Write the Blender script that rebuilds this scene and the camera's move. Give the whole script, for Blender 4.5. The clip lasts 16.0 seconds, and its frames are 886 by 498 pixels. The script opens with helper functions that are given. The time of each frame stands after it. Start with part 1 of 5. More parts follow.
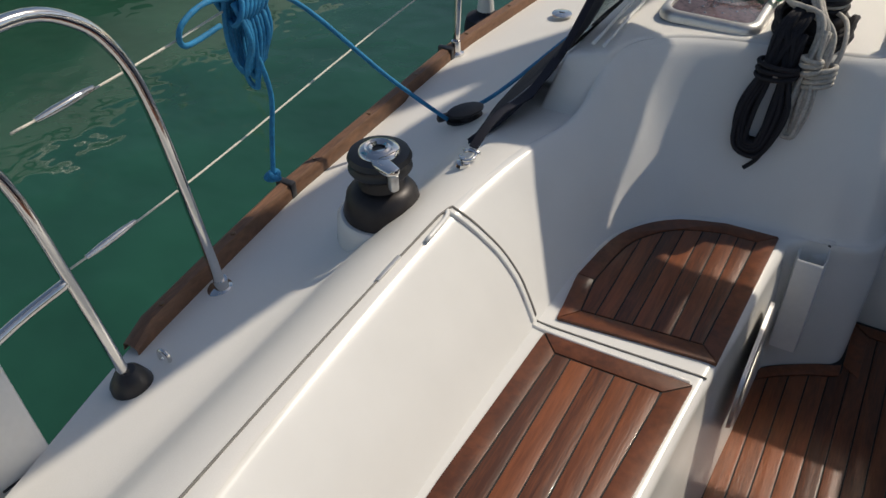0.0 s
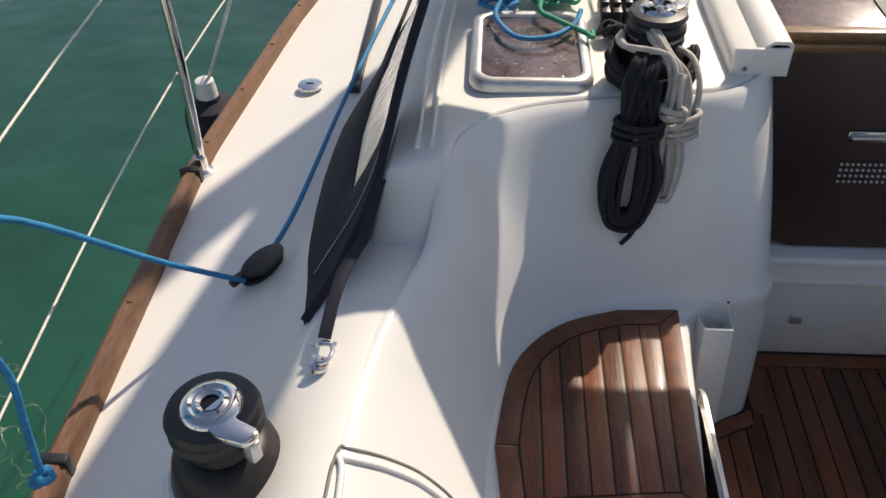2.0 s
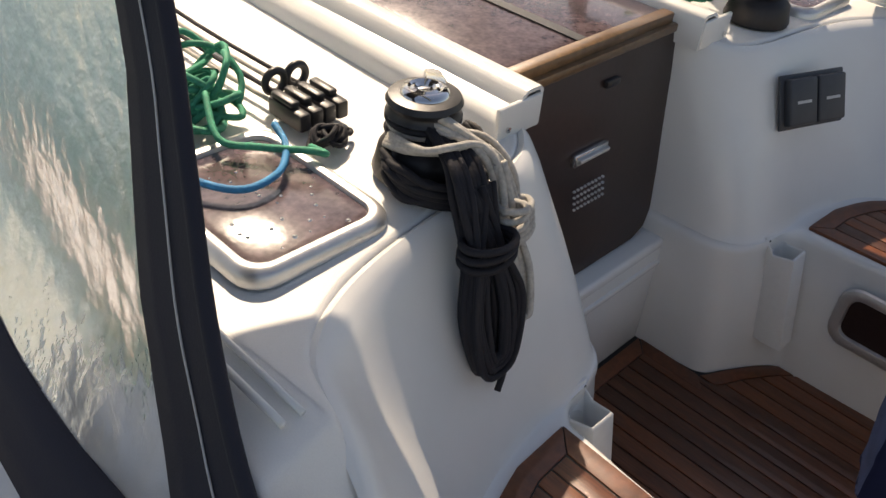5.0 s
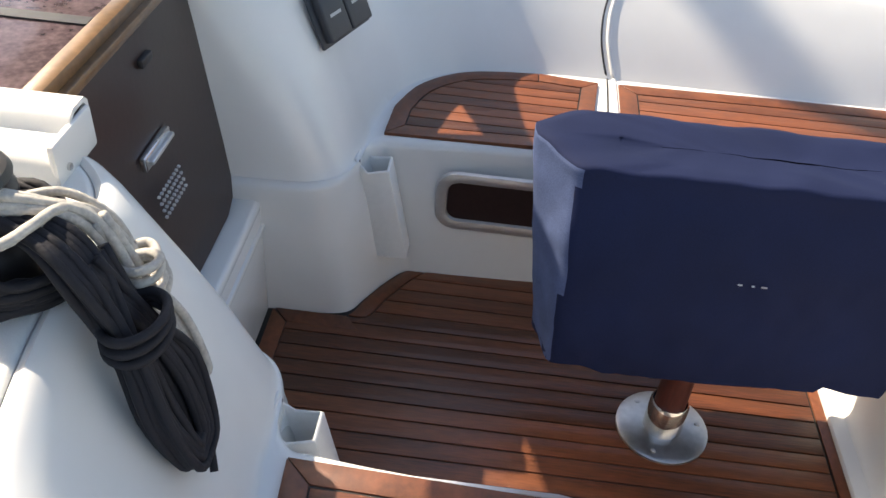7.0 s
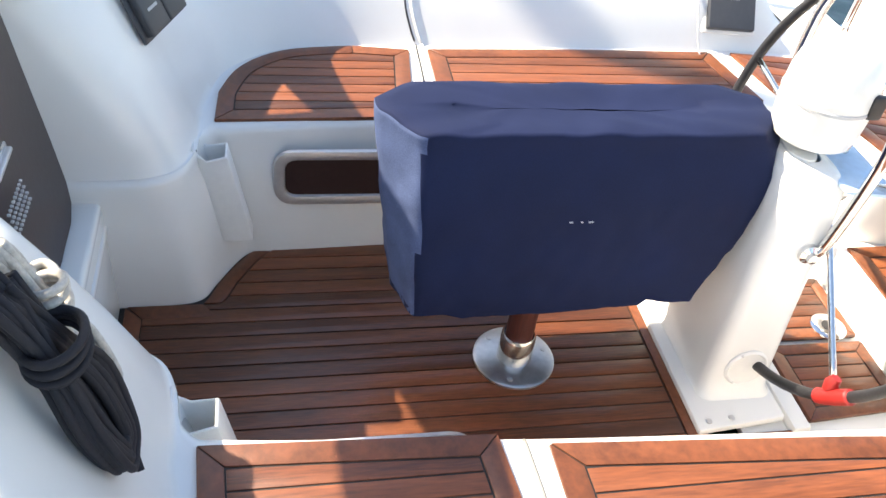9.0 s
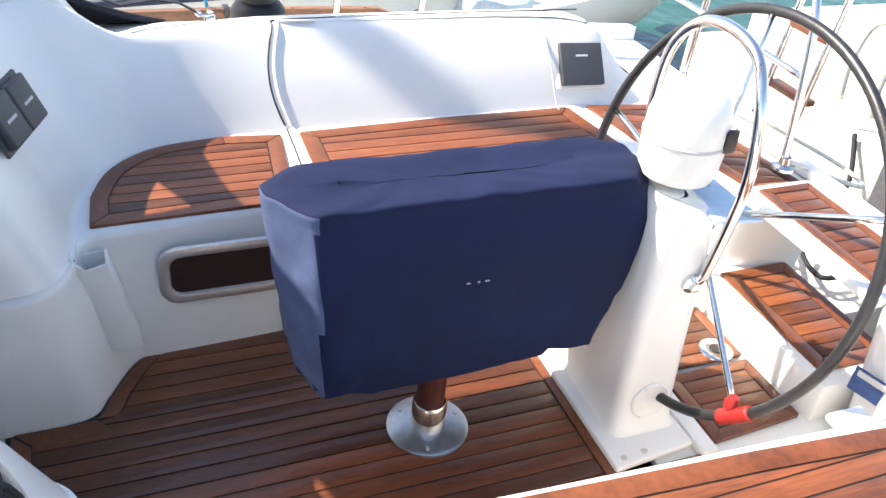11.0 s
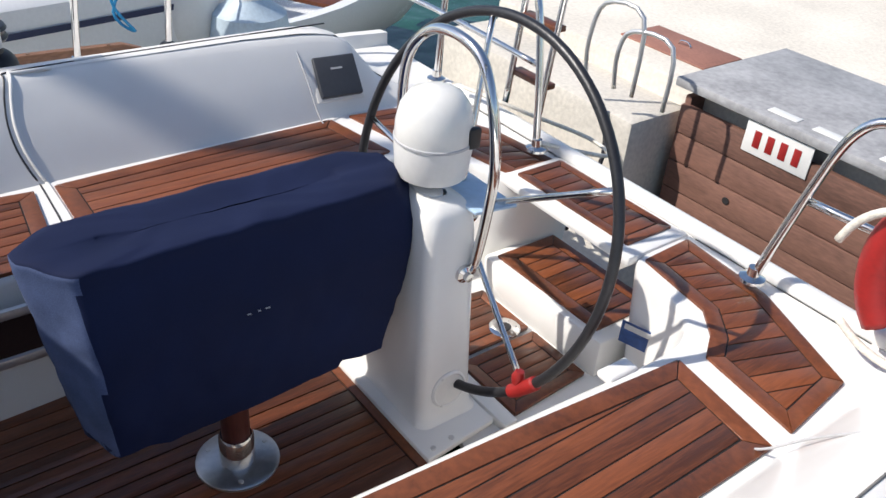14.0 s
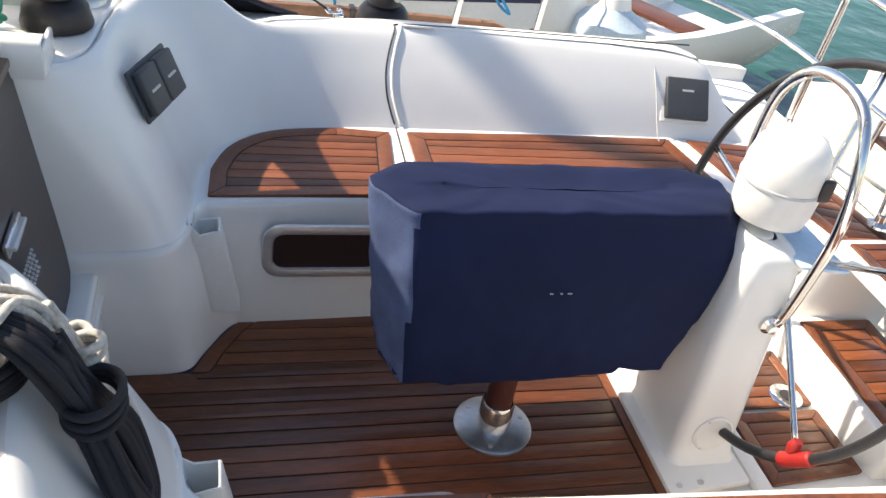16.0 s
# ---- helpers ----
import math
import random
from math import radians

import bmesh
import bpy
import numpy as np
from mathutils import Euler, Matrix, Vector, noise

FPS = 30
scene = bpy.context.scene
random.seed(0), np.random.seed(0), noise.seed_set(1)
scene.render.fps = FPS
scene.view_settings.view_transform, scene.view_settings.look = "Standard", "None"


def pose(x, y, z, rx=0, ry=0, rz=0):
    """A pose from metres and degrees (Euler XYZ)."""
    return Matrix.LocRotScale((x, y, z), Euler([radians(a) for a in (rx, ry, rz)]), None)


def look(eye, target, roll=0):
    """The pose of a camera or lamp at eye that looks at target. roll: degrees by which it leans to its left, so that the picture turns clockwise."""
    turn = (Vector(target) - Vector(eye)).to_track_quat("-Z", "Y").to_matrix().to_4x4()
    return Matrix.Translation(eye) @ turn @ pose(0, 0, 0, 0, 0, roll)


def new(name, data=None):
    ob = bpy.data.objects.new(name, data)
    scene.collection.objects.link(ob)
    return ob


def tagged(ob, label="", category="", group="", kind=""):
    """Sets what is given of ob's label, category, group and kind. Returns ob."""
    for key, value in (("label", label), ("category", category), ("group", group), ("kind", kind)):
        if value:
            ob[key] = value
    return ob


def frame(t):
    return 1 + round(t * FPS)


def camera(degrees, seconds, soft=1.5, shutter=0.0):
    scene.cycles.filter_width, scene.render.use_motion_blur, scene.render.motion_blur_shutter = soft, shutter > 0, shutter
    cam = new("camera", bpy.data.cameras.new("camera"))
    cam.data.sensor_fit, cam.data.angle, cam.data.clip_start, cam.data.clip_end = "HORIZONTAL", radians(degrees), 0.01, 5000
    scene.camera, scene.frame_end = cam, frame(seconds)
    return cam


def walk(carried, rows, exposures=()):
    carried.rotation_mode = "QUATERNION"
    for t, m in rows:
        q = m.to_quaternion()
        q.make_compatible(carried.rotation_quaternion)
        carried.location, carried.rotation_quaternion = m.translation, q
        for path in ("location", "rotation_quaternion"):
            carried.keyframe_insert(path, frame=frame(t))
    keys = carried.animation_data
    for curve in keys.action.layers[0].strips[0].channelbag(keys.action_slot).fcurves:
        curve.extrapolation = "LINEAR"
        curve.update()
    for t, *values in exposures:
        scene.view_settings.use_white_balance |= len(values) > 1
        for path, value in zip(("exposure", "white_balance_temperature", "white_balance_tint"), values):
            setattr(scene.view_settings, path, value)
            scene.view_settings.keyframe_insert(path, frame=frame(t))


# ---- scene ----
cam = camera(55.0, 16.0)
PATH = [
    (0, (-0.408, -1.222, 1.862), (-1.179, 0.104, 0.579), -1.1),
    (0.5, (-0.567, -1.074, 1.843), (-1.182, 0.304, 0.53), -4.6),
    (1, (-0.717, -0.922, 1.824), (-1.174, 0.503, 0.497), -4.5),
    (1.5, (-0.847, -0.767, 1.816), (-1.081, 0.704, 0.482), -5.4),
    (2, (-0.95, -0.659, 1.819), (-1.059, 0.84, 0.5), -1.3),
    (2.5, (-1.025, -0.479, 1.836), (-1.123, 0.993, 0.485), -0.3),
    (3, (-1.056, -0.329, 1.875), (-1.169, 1.125, 0.506), -1.4),
    (3.2, (-1.037, -0.271, 1.911), (-1.152, 1.16, 0.519), -2.7),
    (5.3, (-1.533, 0.236, 1.604), (-0.271, 1.220, 0.404), 5.0),
    (5.5, (-1.535, 0.198, 1.650), (-0.271, 1.135, 0.415), 4.6),
    (6, (-1.516, 0.277, 1.629), (-0.111, 0.961, 0.380), 5.3),
    (6.5, (-1.416, 0.390, 1.602), (0.061, 0.811, 0.320), 2.1),
    (7, (-1.352, 0.492, 1.565), (0.198, 0.562, 0.303), 5.1),
    (7.5, (-1.361, 0.529, 1.610), (0.149, 0.320, 0.315), 8.4),
    (8, (-1.380, 0.540, 1.650), (0.094, 0.238, 0.333), 8.3),
    (8.2, (-1.403, 0.557, 1.653), (0.090, 0.227, 0.364), 8.2),
    (10.3, (-1.448, 0.669, 1.638), (-0.043, 0.131, 0.319), 8.2),
    (10.5, (-1.452, 0.657, 1.637), (-0.017, 0.082, 0.369), 7.2),
    (11, (-1.43, 0.669, 1.654), (0.068, -0.018, 0.52), 6.6),
    (11.5, (-1.428, 0.634, 1.659), (-0.007, -0.153, 0.491), 5.5),
    (12, (-1.437, 0.63, 1.676), (-0.064, -0.247, 0.516), 5.2),
    (12.5, (-1.458, 0.626, 1.692), (-0.122, -0.335, 0.555), 4.8),
    (13, (-1.486, 0.622, 1.703), (-0.188, -0.405, 0.581), 4.4),
    (13.5, (-1.505, 0.611, 1.717), (-0.228, -0.456, 0.608), 4.8),
    (14, (-1.496, 0.606, 1.721), (-0.206, -0.46, 0.627), 5.1),
    (14.5, (-1.491, 0.614, 1.707), (-0.164, -0.408, 0.614), 6.7),
    (15, (-1.474, 0.635, 1.688), (-0.078, -0.276, 0.583), 8.1),
    (15.5, (-1.491, 0.663, 1.678), (-0.017, -0.041, 0.524), 10.4),
    (16, (-1.515, 0.731, 1.692), (0.052, 0.216, 0.56), 10.6),
]
walk(cam, [(t, look(eye, target, roll)) for t, eye, target, roll in PATH], [(0, -0.72, 6900, 11), (1.5, -0.3, 7000, 13), (2.4, -0.1, 7400, 16), (3.2, 0.05, 7700, 18), (5.3, 0.0, 8000, 16), (6.0, 0.1, 8000, 16), (7, 0.9, 7300, 12), (8, 1.4, 7100, 10), (10.3, 1.6, 7000, 11), (11, 1.4, 6800, 12), (12.5, 0.5, 6400, 13), (14, 0.0, 6200, 13), (15, 0.12, 6400, 13), (16, 0.8, 7000, 12)])

# ---- light ----
SUN_TO = Vector((0.53, 0.85, 1.01)).normalized()
world = bpy.data.worlds.new("sky")
scene.world = world
world.use_nodes = True
wn = world.node_tree.nodes
sky = wn.new("ShaderNodeTexSky")
sky.sky_type = "NISHITA"
sky.sun_disc = False
sky.sun_elevation = math.asin(SUN_TO.z)
sky.sun_rotation = math.atan2(SUN_TO.x, SUN_TO.y)
world.node_tree.links.new(sky.outputs[0], wn["Background"].inputs[0])
wn["Background"].inputs[1].default_value = 0.14
sun = new("sun", bpy.data.lights.new("sun", "SUN"))
sun.data.energy = 5.0
sun.data.angle = radians(0.6)
sun.data.color = (1.0, 0.93, 0.82)
sun.matrix_world = look(SUN_TO * 20, (0, 0, 0))


# ---- materials ----
def material(name, color, rough=0.5, metal=0.0, spread=0.12, scale=6.0, fine=60.0, bump=0.1, stretch=(1, 1, 1), clear=0.0, by_piece=0.0, depth=0.002):
    m = bpy.data.materials.new(name)
    m.use_nodes = True
    nt = m.node_tree
    b = nt.nodes["Principled BSDF"]
    tc = nt.nodes.new("ShaderNodeTexCoord")
    mp = nt.nodes.new("ShaderNodeMapping")
    mp.inputs["Scale"].default_value = stretch
    nt.links.new(tc.outputs["Object"], mp.inputs[0])
    big = nt.nodes.new("ShaderNodeTexNoise")
    big.inputs["Scale"].default_value = scale
    big.inputs["Detail"].default_value = 4
    small = nt.nodes.new("ShaderNodeTexNoise")
    small.inputs["Scale"].default_value = fine
    small.inputs["Detail"].default_value = 3
    for n in (big, small):
        nt.links.new(mp.outputs[0], n.inputs[0])
    mix = nt.nodes.new("ShaderNodeMath")
    mix.operation = "MULTIPLY_ADD"
    mix.inputs[1].default_value = 0.5
    nt.links.new(big.outputs[0], mix.inputs[0])
    half = nt.nodes.new("ShaderNodeMath")
    half.operation = "MULTIPLY"
    half.inputs[1].default_value = 0.5
    nt.links.new(small.outputs[0], half.inputs[0])
    nt.links.new(half.outputs[0], mix.inputs[2])
    val = mix
    if by_piece:
        info = nt.nodes.new("ShaderNodeObjectInfo")
        add = nt.nodes.new("ShaderNodeMath")
        add.operation = "MULTIPLY_ADD"
        add.inputs[1].default_value = by_piece
        nt.links.new(info.outputs["Random"], add.inputs[0])
        nt.links.new(mix.outputs[0], add.inputs[2])
        sub = nt.nodes.new("ShaderNodeMath")
        sub.operation = "SUBTRACT"
        sub.inputs[1].default_value = by_piece / 2
        nt.links.new(add.outputs[0], sub.inputs[0])
        val = sub
    ramp = nt.nodes.new("ShaderNodeValToRGB")
    ramp.color_ramp.elements[0].position = 0.3
    ramp.color_ramp.elements[1].position = 0.7
    ramp.color_ramp.elements[0].color = (*[c * (1 - spread) for c in color], 1)
    ramp.color_ramp.elements[1].color = (*[min(1, c * (1 + spread)) for c in color], 1)
    nt.links.new(val.outputs[0], ramp.inputs[0])
    nt.links.new(ramp.outputs[0], b.inputs["Base Color"])
    rr = nt.nodes.new("ShaderNodeMapRange")
    rr.inputs["To Min"].default_value = max(0.02, rough * 0.75)
    rr.inputs["To Max"].default_value = min(1, rough * 1.3)
    nt.links.new(mix.outputs[0], rr.inputs[0])
    nt.links.new(rr.outputs[0], b.inputs["Roughness"])
    b.inputs["Metallic"].default_value = metal
    if clear:
        b.inputs["Coat Weight"].default_value = clear
        b.inputs["Coat Roughness"].default_value = 0.08
    if bump:
        bp = nt.nodes.new("ShaderNodeBump")
        bp.inputs["Strength"].default_value = bump
        bp.inputs["Distance"].default_value = depth
        nt.links.new(small.outputs[0], bp.inputs["Height"])
        nt.links.new(bp.outputs[0], b.inputs["Normal"])
    return m


GEL = material("gelcoat", (0.80, 0.79, 0.75), 0.22, spread=0.03, scale=2.5, fine=9, bump=0.05, depth=0.004)
NONSKID = material("nonskid gelcoat", (0.80, 0.78, 0.73), 0.42, spread=0.04, scale=3, fine=420, bump=0.35, depth=0.001)
TEAK = material("oiled teak", (0.150, 0.044, 0.014), 0.42, spread=0.55, scale=5, fine=38, bump=0.25, stretch=(6, 0.5, 1), by_piece=0.34, clear=0.15)
TEAKX = material("oiled teak border", (0.150, 0.045, 0.015), 0.4, spread=0.45, scale=5, fine=38, bump=0.25, stretch=(1.5, 1.5, 1), by_piece=0.2, clear=0.15)
RAILWOOD = material("weathered teak", (0.17, 0.085, 0.045), 0.5, spread=0.5, scale=6, fine=50, bump=0.3, stretch=(5, 0.6, 1), by_piece=0.2)
CAULK = material("black caulking", (0.012, 0.011, 0.010), 0.6, spread=0.2)
STEEL = material("polished stainless steel", (0.72, 0.71, 0.69), 0.1, 1.0, spread=0.06, scale=12)
ALU = material("anodised aluminium", (0.66, 0.65, 0.63), 0.36, 0.7, spread=0.08, scale=14)
BLACK = material("black plastic", (0.022, 0.021, 0.022), 0.38, spread=0.3, scale=20)
DRUM = material("dark grey winch alloy", (0.032, 0.028, 0.028), 0.42, 0.4, spread=0.2, scale=25)
NAVY = material("navy canvas", (0.0095, 0.0150, 0.046), 0.8, spread=0.30, scale=5, fine=420, bump=0.35, depth=0.001)
NAVY.node_tree.nodes["Principled BSDF"].inputs["Specular IOR Level"].default_value = 0.15
PLATESTEEL = material("satin stainless plate", (0.62, 0.62, 0.61), 0.36, 1.0, spread=0.12, scale=30)
HOODCLOTH = material("dark navy sprayhood canvas", (0.012, 0.013, 0.024), 0.8, spread=0.3, scale=5, fine=300, bump=0.3)
WHITEPL = material("white plastic", (0.78, 0.77, 0.73), 0.3, spread=0.04, scale=6)
WASH = material("smoked acrylic", (0.030, 0.016, 0.014), 0.3, spread=0.25, scale=3, clear=0.1)
GREYROPE = material("grey rope", (0.46, 0.43, 0.38), 0.8, spread=0.35, scale=30, fine=160, bump=0.6)
DARKROPE = material("black rope", (0.012, 0.011, 0.015), 0.8, spread=0.4, scale=30, fine=160, bump=0.6)
BLUEROPE = material("blue rope", (0.015, 0.21, 0.42), 0.7, spread=0.35, scale=30, fine=160, bump=0.6)
GREENROPE = material("green rope", (0.02, 0.26, 0.15), 0.7, spread=0.35, scale=30, fine=160, bump=0.6)
GREYPL = material("charcoal instrument cover", (0.045, 0.048, 0.055), 0.45, spread=0.12, scale=15)
RED = material("red rubber", (0.30, 0.014, 0.012), 0.5, spread=0.2, scale=20)
WIRE = material("white wire", (0.72, 0.68, 0.58), 0.5, spread=0.25, scale=60, fine=300, bump=0.5)
PALEGREY = material("pale grey print", (0.5, 0.5, 0.5), 0.5, spread=0.1)
CONCRETE = material("pale concrete", (0.62, 0.58, 0.50), 0.85, spread=0.2, scale=2.2, fine=40, bump=0.5, depth=0.006)
QUAYWOOD = material("brown quay boards", (0.17, 0.085, 0.06), 0.75, spread=0.4, scale=3, fine=30, bump=0.4, stretch=(0.6, 3, 3), by_piece=0.2)
GREYTOP = material("grey weathered lid", (0.33, 0.33, 0.33), 0.6, spread=0.35, scale=4, fine=30, bump=0.3)
RUST = material("rust red plate", (0.30, 0.14, 0.10), 0.7, spread=0.25, scale=5)
HULLWHITE = material("white hull paint", (0.78, 0.78, 0.76), 0.25, spread=0.05, scale=2)
SEALANT = material("grey sealant", (0.20, 0.19, 0.17), 0.6, spread=0.2)
BRASSY = material("varnished brown edging", (0.16, 0.085, 0.035), 0.35, spread=0.4, scale=8, clear=0.4)


def clear_material(name, color, rough, mixin):
    m = material(name, color, rough, spread=0.25, scale=9, fine=26, bump=0.5, depth=0.006)
    b = m.node_tree.nodes["Principled BSDF"]
    b.inputs["Transmission Weight"].default_value = mixin
    b.inputs["IOR"].default_value = 1.2
    return m


VINYL = clear_material("creased clear vinyl", (0.90, 0.89, 0.85), 0.2, 0.85)
HATCHGLASS = material("smoked acrylic with drops", (0.10, 0.07, 0.075), 0.16, spread=0.6, scale=25, fine=90, bump=0.2, clear=0.5, depth=0.001)
DOMEGLASS = material("white compass dome", (0.80, 0.79, 0.74), 0.25, spread=0.03, scale=5, clear=0.3)

WATER = material("green harbour water", (0.012, 0.070, 0.042), 0.03, spread=0.35, scale=0.35, fine=1.6, bump=0.55, depth=0.06)


# ---- mesh helpers ----
def mesh_of(name, verts, faces, mat, smooth=False):
    me = bpy.data.meshes.new(name)
    me.from_pydata([tuple(map(float, v)) for v in verts], [], faces)
    me.materials.append(mat)
    if smooth:
        me.polygons.foreach_set("use_smooth", [True] * len(me.polygons))
    me.update()
    return me


def put(name, me, parent=None, label="", category="", group="", kind="", m=None):
    ob = new(name, me)
    if m is not None:
        ob.matrix_world = m
    if parent is not None:
        ob.parent = parent
    return tagged(ob, label, category, group, kind)


def empty(name, label, category, at=(0, 0, 0), group="", kind=""):
    ob = new(name)
    ob.location = at
    return tagged(ob, label, category, group, kind)


def soften(me, width=0.004, seg=2, angle=30):
    bm = bmesh.new()
    bm.from_mesh(me)
    bmesh.ops.recalc_face_normals(bm, faces=bm.faces)
    edges = [e for e in bm.edges if len(e.link_faces) == 2 and e.calc_face_angle(0) > radians(angle)]
    if width and edges:
        bmesh.ops.bevel(bm, geom=edges, offset=width, segments=seg, profile=0.5, affect="EDGES", clamp_overlap=True)
    for f in bm.faces:
        f.smooth = True
    bm.to_mesh(me)
    bm.free()
    me.set_sharp_from_angle(angle=radians(40))
    return me


def prism(name, outline, z0, z1, mat, width=0.003, taper=1.0, center=(0, 0)):
    """A slab over a plan outline, with rounded edges."""
    n = len(outline)
    cx, cy = center
    verts = [(x, y, z0) for x, y in outline] + [(cx + (x - cx) * taper, cy + (y - cy) * taper, z1) for x, y in outline]
    faces = [tuple(range(n - 1, -1, -1)), tuple(range(n, 2 * n))] + [(i, (i + 1) % n, n + (i + 1) % n, n + i) for i in range(n)]
    return soften(mesh_of(name, verts, faces, mat), width)


def block(name, size, mat, width=0.004, at=(0, 0, 0), seg=2):
    sx, sy, sz = [v / 2 for v in size]
    v = [(at[0] + a * sx, at[1] + b * sy, at[2] + c * sz) for c in (-1, 1) for b in (-1, 1) for a in (-1, 1)]
    f = [(0, 2, 3, 1), (4, 5, 7, 6), (0, 1, 5, 4), (2, 6, 7, 3), (0, 4, 6, 2), (1, 3, 7, 5)]
    return soften(mesh_of(name, v, f, mat), width, seg)


def smooth_path(points, steps=6, closed=False):
    """A Catmull-Rom line through points of any dimension."""
    p = np.array(points, float)
    n = len(p)
    out = []
    for i in range(n if closed else n - 1):
        a, b, c, d = (p[(i + k) % n] if closed else p[min(max(i + k, 0), n - 1)] for k in (-1, 0, 1, 2))
        for s in range(steps):
            t = s / steps
            out.append(0.5 * (2 * b + (c - a) * t + (2 * a - 5 * b + 4 * c - d) * t * t + (3 * b - a - 3 * c + d) * t ** 3))
    if not closed:
        out.append(p[-1])
    return np.array(out)


def tube(name, points, r, mat, steps=6, sides=8, closed=False, straight=False):
    """A round bar or rope along a line; r may be a list."""
    p = np.array(points, float) if straight else smooth_path(points, steps, closed)
    n = len(p)
    rad = np.interp(np.linspace(0, 1, n), np.linspace(0, 1, len(r)), r) if isinstance(r, (list, tuple)) else np.full(n, r)
    verts, faces = [], []
    prev = None
    for i in range(n):
        d = Vector(p[(i + 1) % n] - p[i - 1]) if closed else Vector(p[min(i + 1, n - 1)] - p[max(i - 1, 0)])
        d.normalize()
        if prev is None:
            prev = d.orthogonal().normalized()
        prev = prev - d * prev.dot(d)
        prev = prev.normalized() if prev.length > 1e-6 else d.orthogonal().normalized()
        other = d.cross(prev)
        for k in range(sides):
            a = 2 * math.pi * k / sides
            verts.append(Vector(p[i]) + (prev * math.cos(a) + other * math.sin(a)) * rad[i])
    for i in range(n if closed else n - 1):
        j = (i + 1) % n
        for k in range(sides):
            q = (k + 1) % sides
            faces.append((i * sides + k, i * sides + q, j * sides + q, j * sides + k))
    if not closed:
        faces += [tuple(range(sides - 1, -1, -1)), tuple((n - 1) * sides + k for k in range(sides))]
    return mesh_of(name, verts, faces, mat, True)


def lathe(name, profile, mat, sides=32, squash=1.0):
    """A turned body round z: rows of radius and height."""
    verts, faces = [], []
    for r, z in profile:
        for k in range(sides):
            a = 2 * math.pi * k / sides
            verts.append((r * math.cos(a), r * math.sin(a) * squash, z))
    for i in range(len(profile) - 1):
        for k in range(sides):
            q = (k + 1) % sides
            faces.append((i * sides + k, i * sides + q, (i + 1) * sides + q, (i + 1) * sides + k))
    faces += [tuple(range(sides - 1, -1, -1)), tuple((len(profile) - 1) * sides + k for k in range(sides))]
    me = mesh_of(name, verts, faces, mat, True)
    me.set_sharp_from_angle(angle=radians(38))
    return me


def loft(name, rows, mat, closed=False, thick=0.0, sharp=45):
    rows = [list(map(tuple, r)) for r in rows]
    w = len(rows[0])
    verts = [v for r in rows for v in r]
    faces = []
    for i in range(len(rows) if closed else len(rows) - 1):
        j = (i + 1) % len(rows)
        for k in range(w - 1):
            faces.append((i * w + k, j * w + k, j * w + k + 1, i * w + k + 1))
    me = mesh_of(name, verts, faces, mat, True)
    bm = bmesh.new()
    bm.from_mesh(me)
    bmesh.ops.remove_doubles(bm, verts=bm.verts, dist=0.0004)
    bmesh.ops.recalc_face_normals(bm, faces=bm.faces)
    if thick:
        bmesh.ops.solidify(bm, geom=bm.faces, thickness=thick)
    for f in bm.faces:
        f.smooth = True
    bm.to_mesh(me)
    bm.free()
    me.set_sharp_from_angle(angle=radians(sharp))
    return me


def clip(poly, nx, ny, c):
    """The part of a convex plan outline where nx * x + ny * y <= c."""
    out = []
    for i, a in enumerate(poly):
        b = poly[(i + 1) % len(poly)]
        da, db = nx * a[0] + ny * a[1] - c, nx * b[0] + ny * b[1] - c
        if da <= 0:
            out.append(a)
        if da * db < 0:
            t = da / (da - db)
            out.append((a[0] + t * (b[0] - a[0]), a[1] + t * (b[1] - a[1])))
    return out


def area(poly):
    return 0.5 * sum(a[0] * b[1] - b[0] * a[1] for a, b in zip(poly, poly[1:] + poly[:1]))


def shrink(poly, d):
    """A convex outline, anticlockwise, moved inwards, corner by corner."""
    n, out = len(poly), []
    for i in range(n):
        a, b, c = (Vector(poly[(i + k) % n]) for k in (-1, 0, 1))
        u, v = (b - a).normalized(), (c - b).normalized()
        nu, nv = Vector((-u.y, u.x)), Vector((-v.y, v.x))
        bis = (nu + nv).normalized()
        out.append(tuple(b + bis * (d / max(0.3, bis.dot(nu)))))
    return out


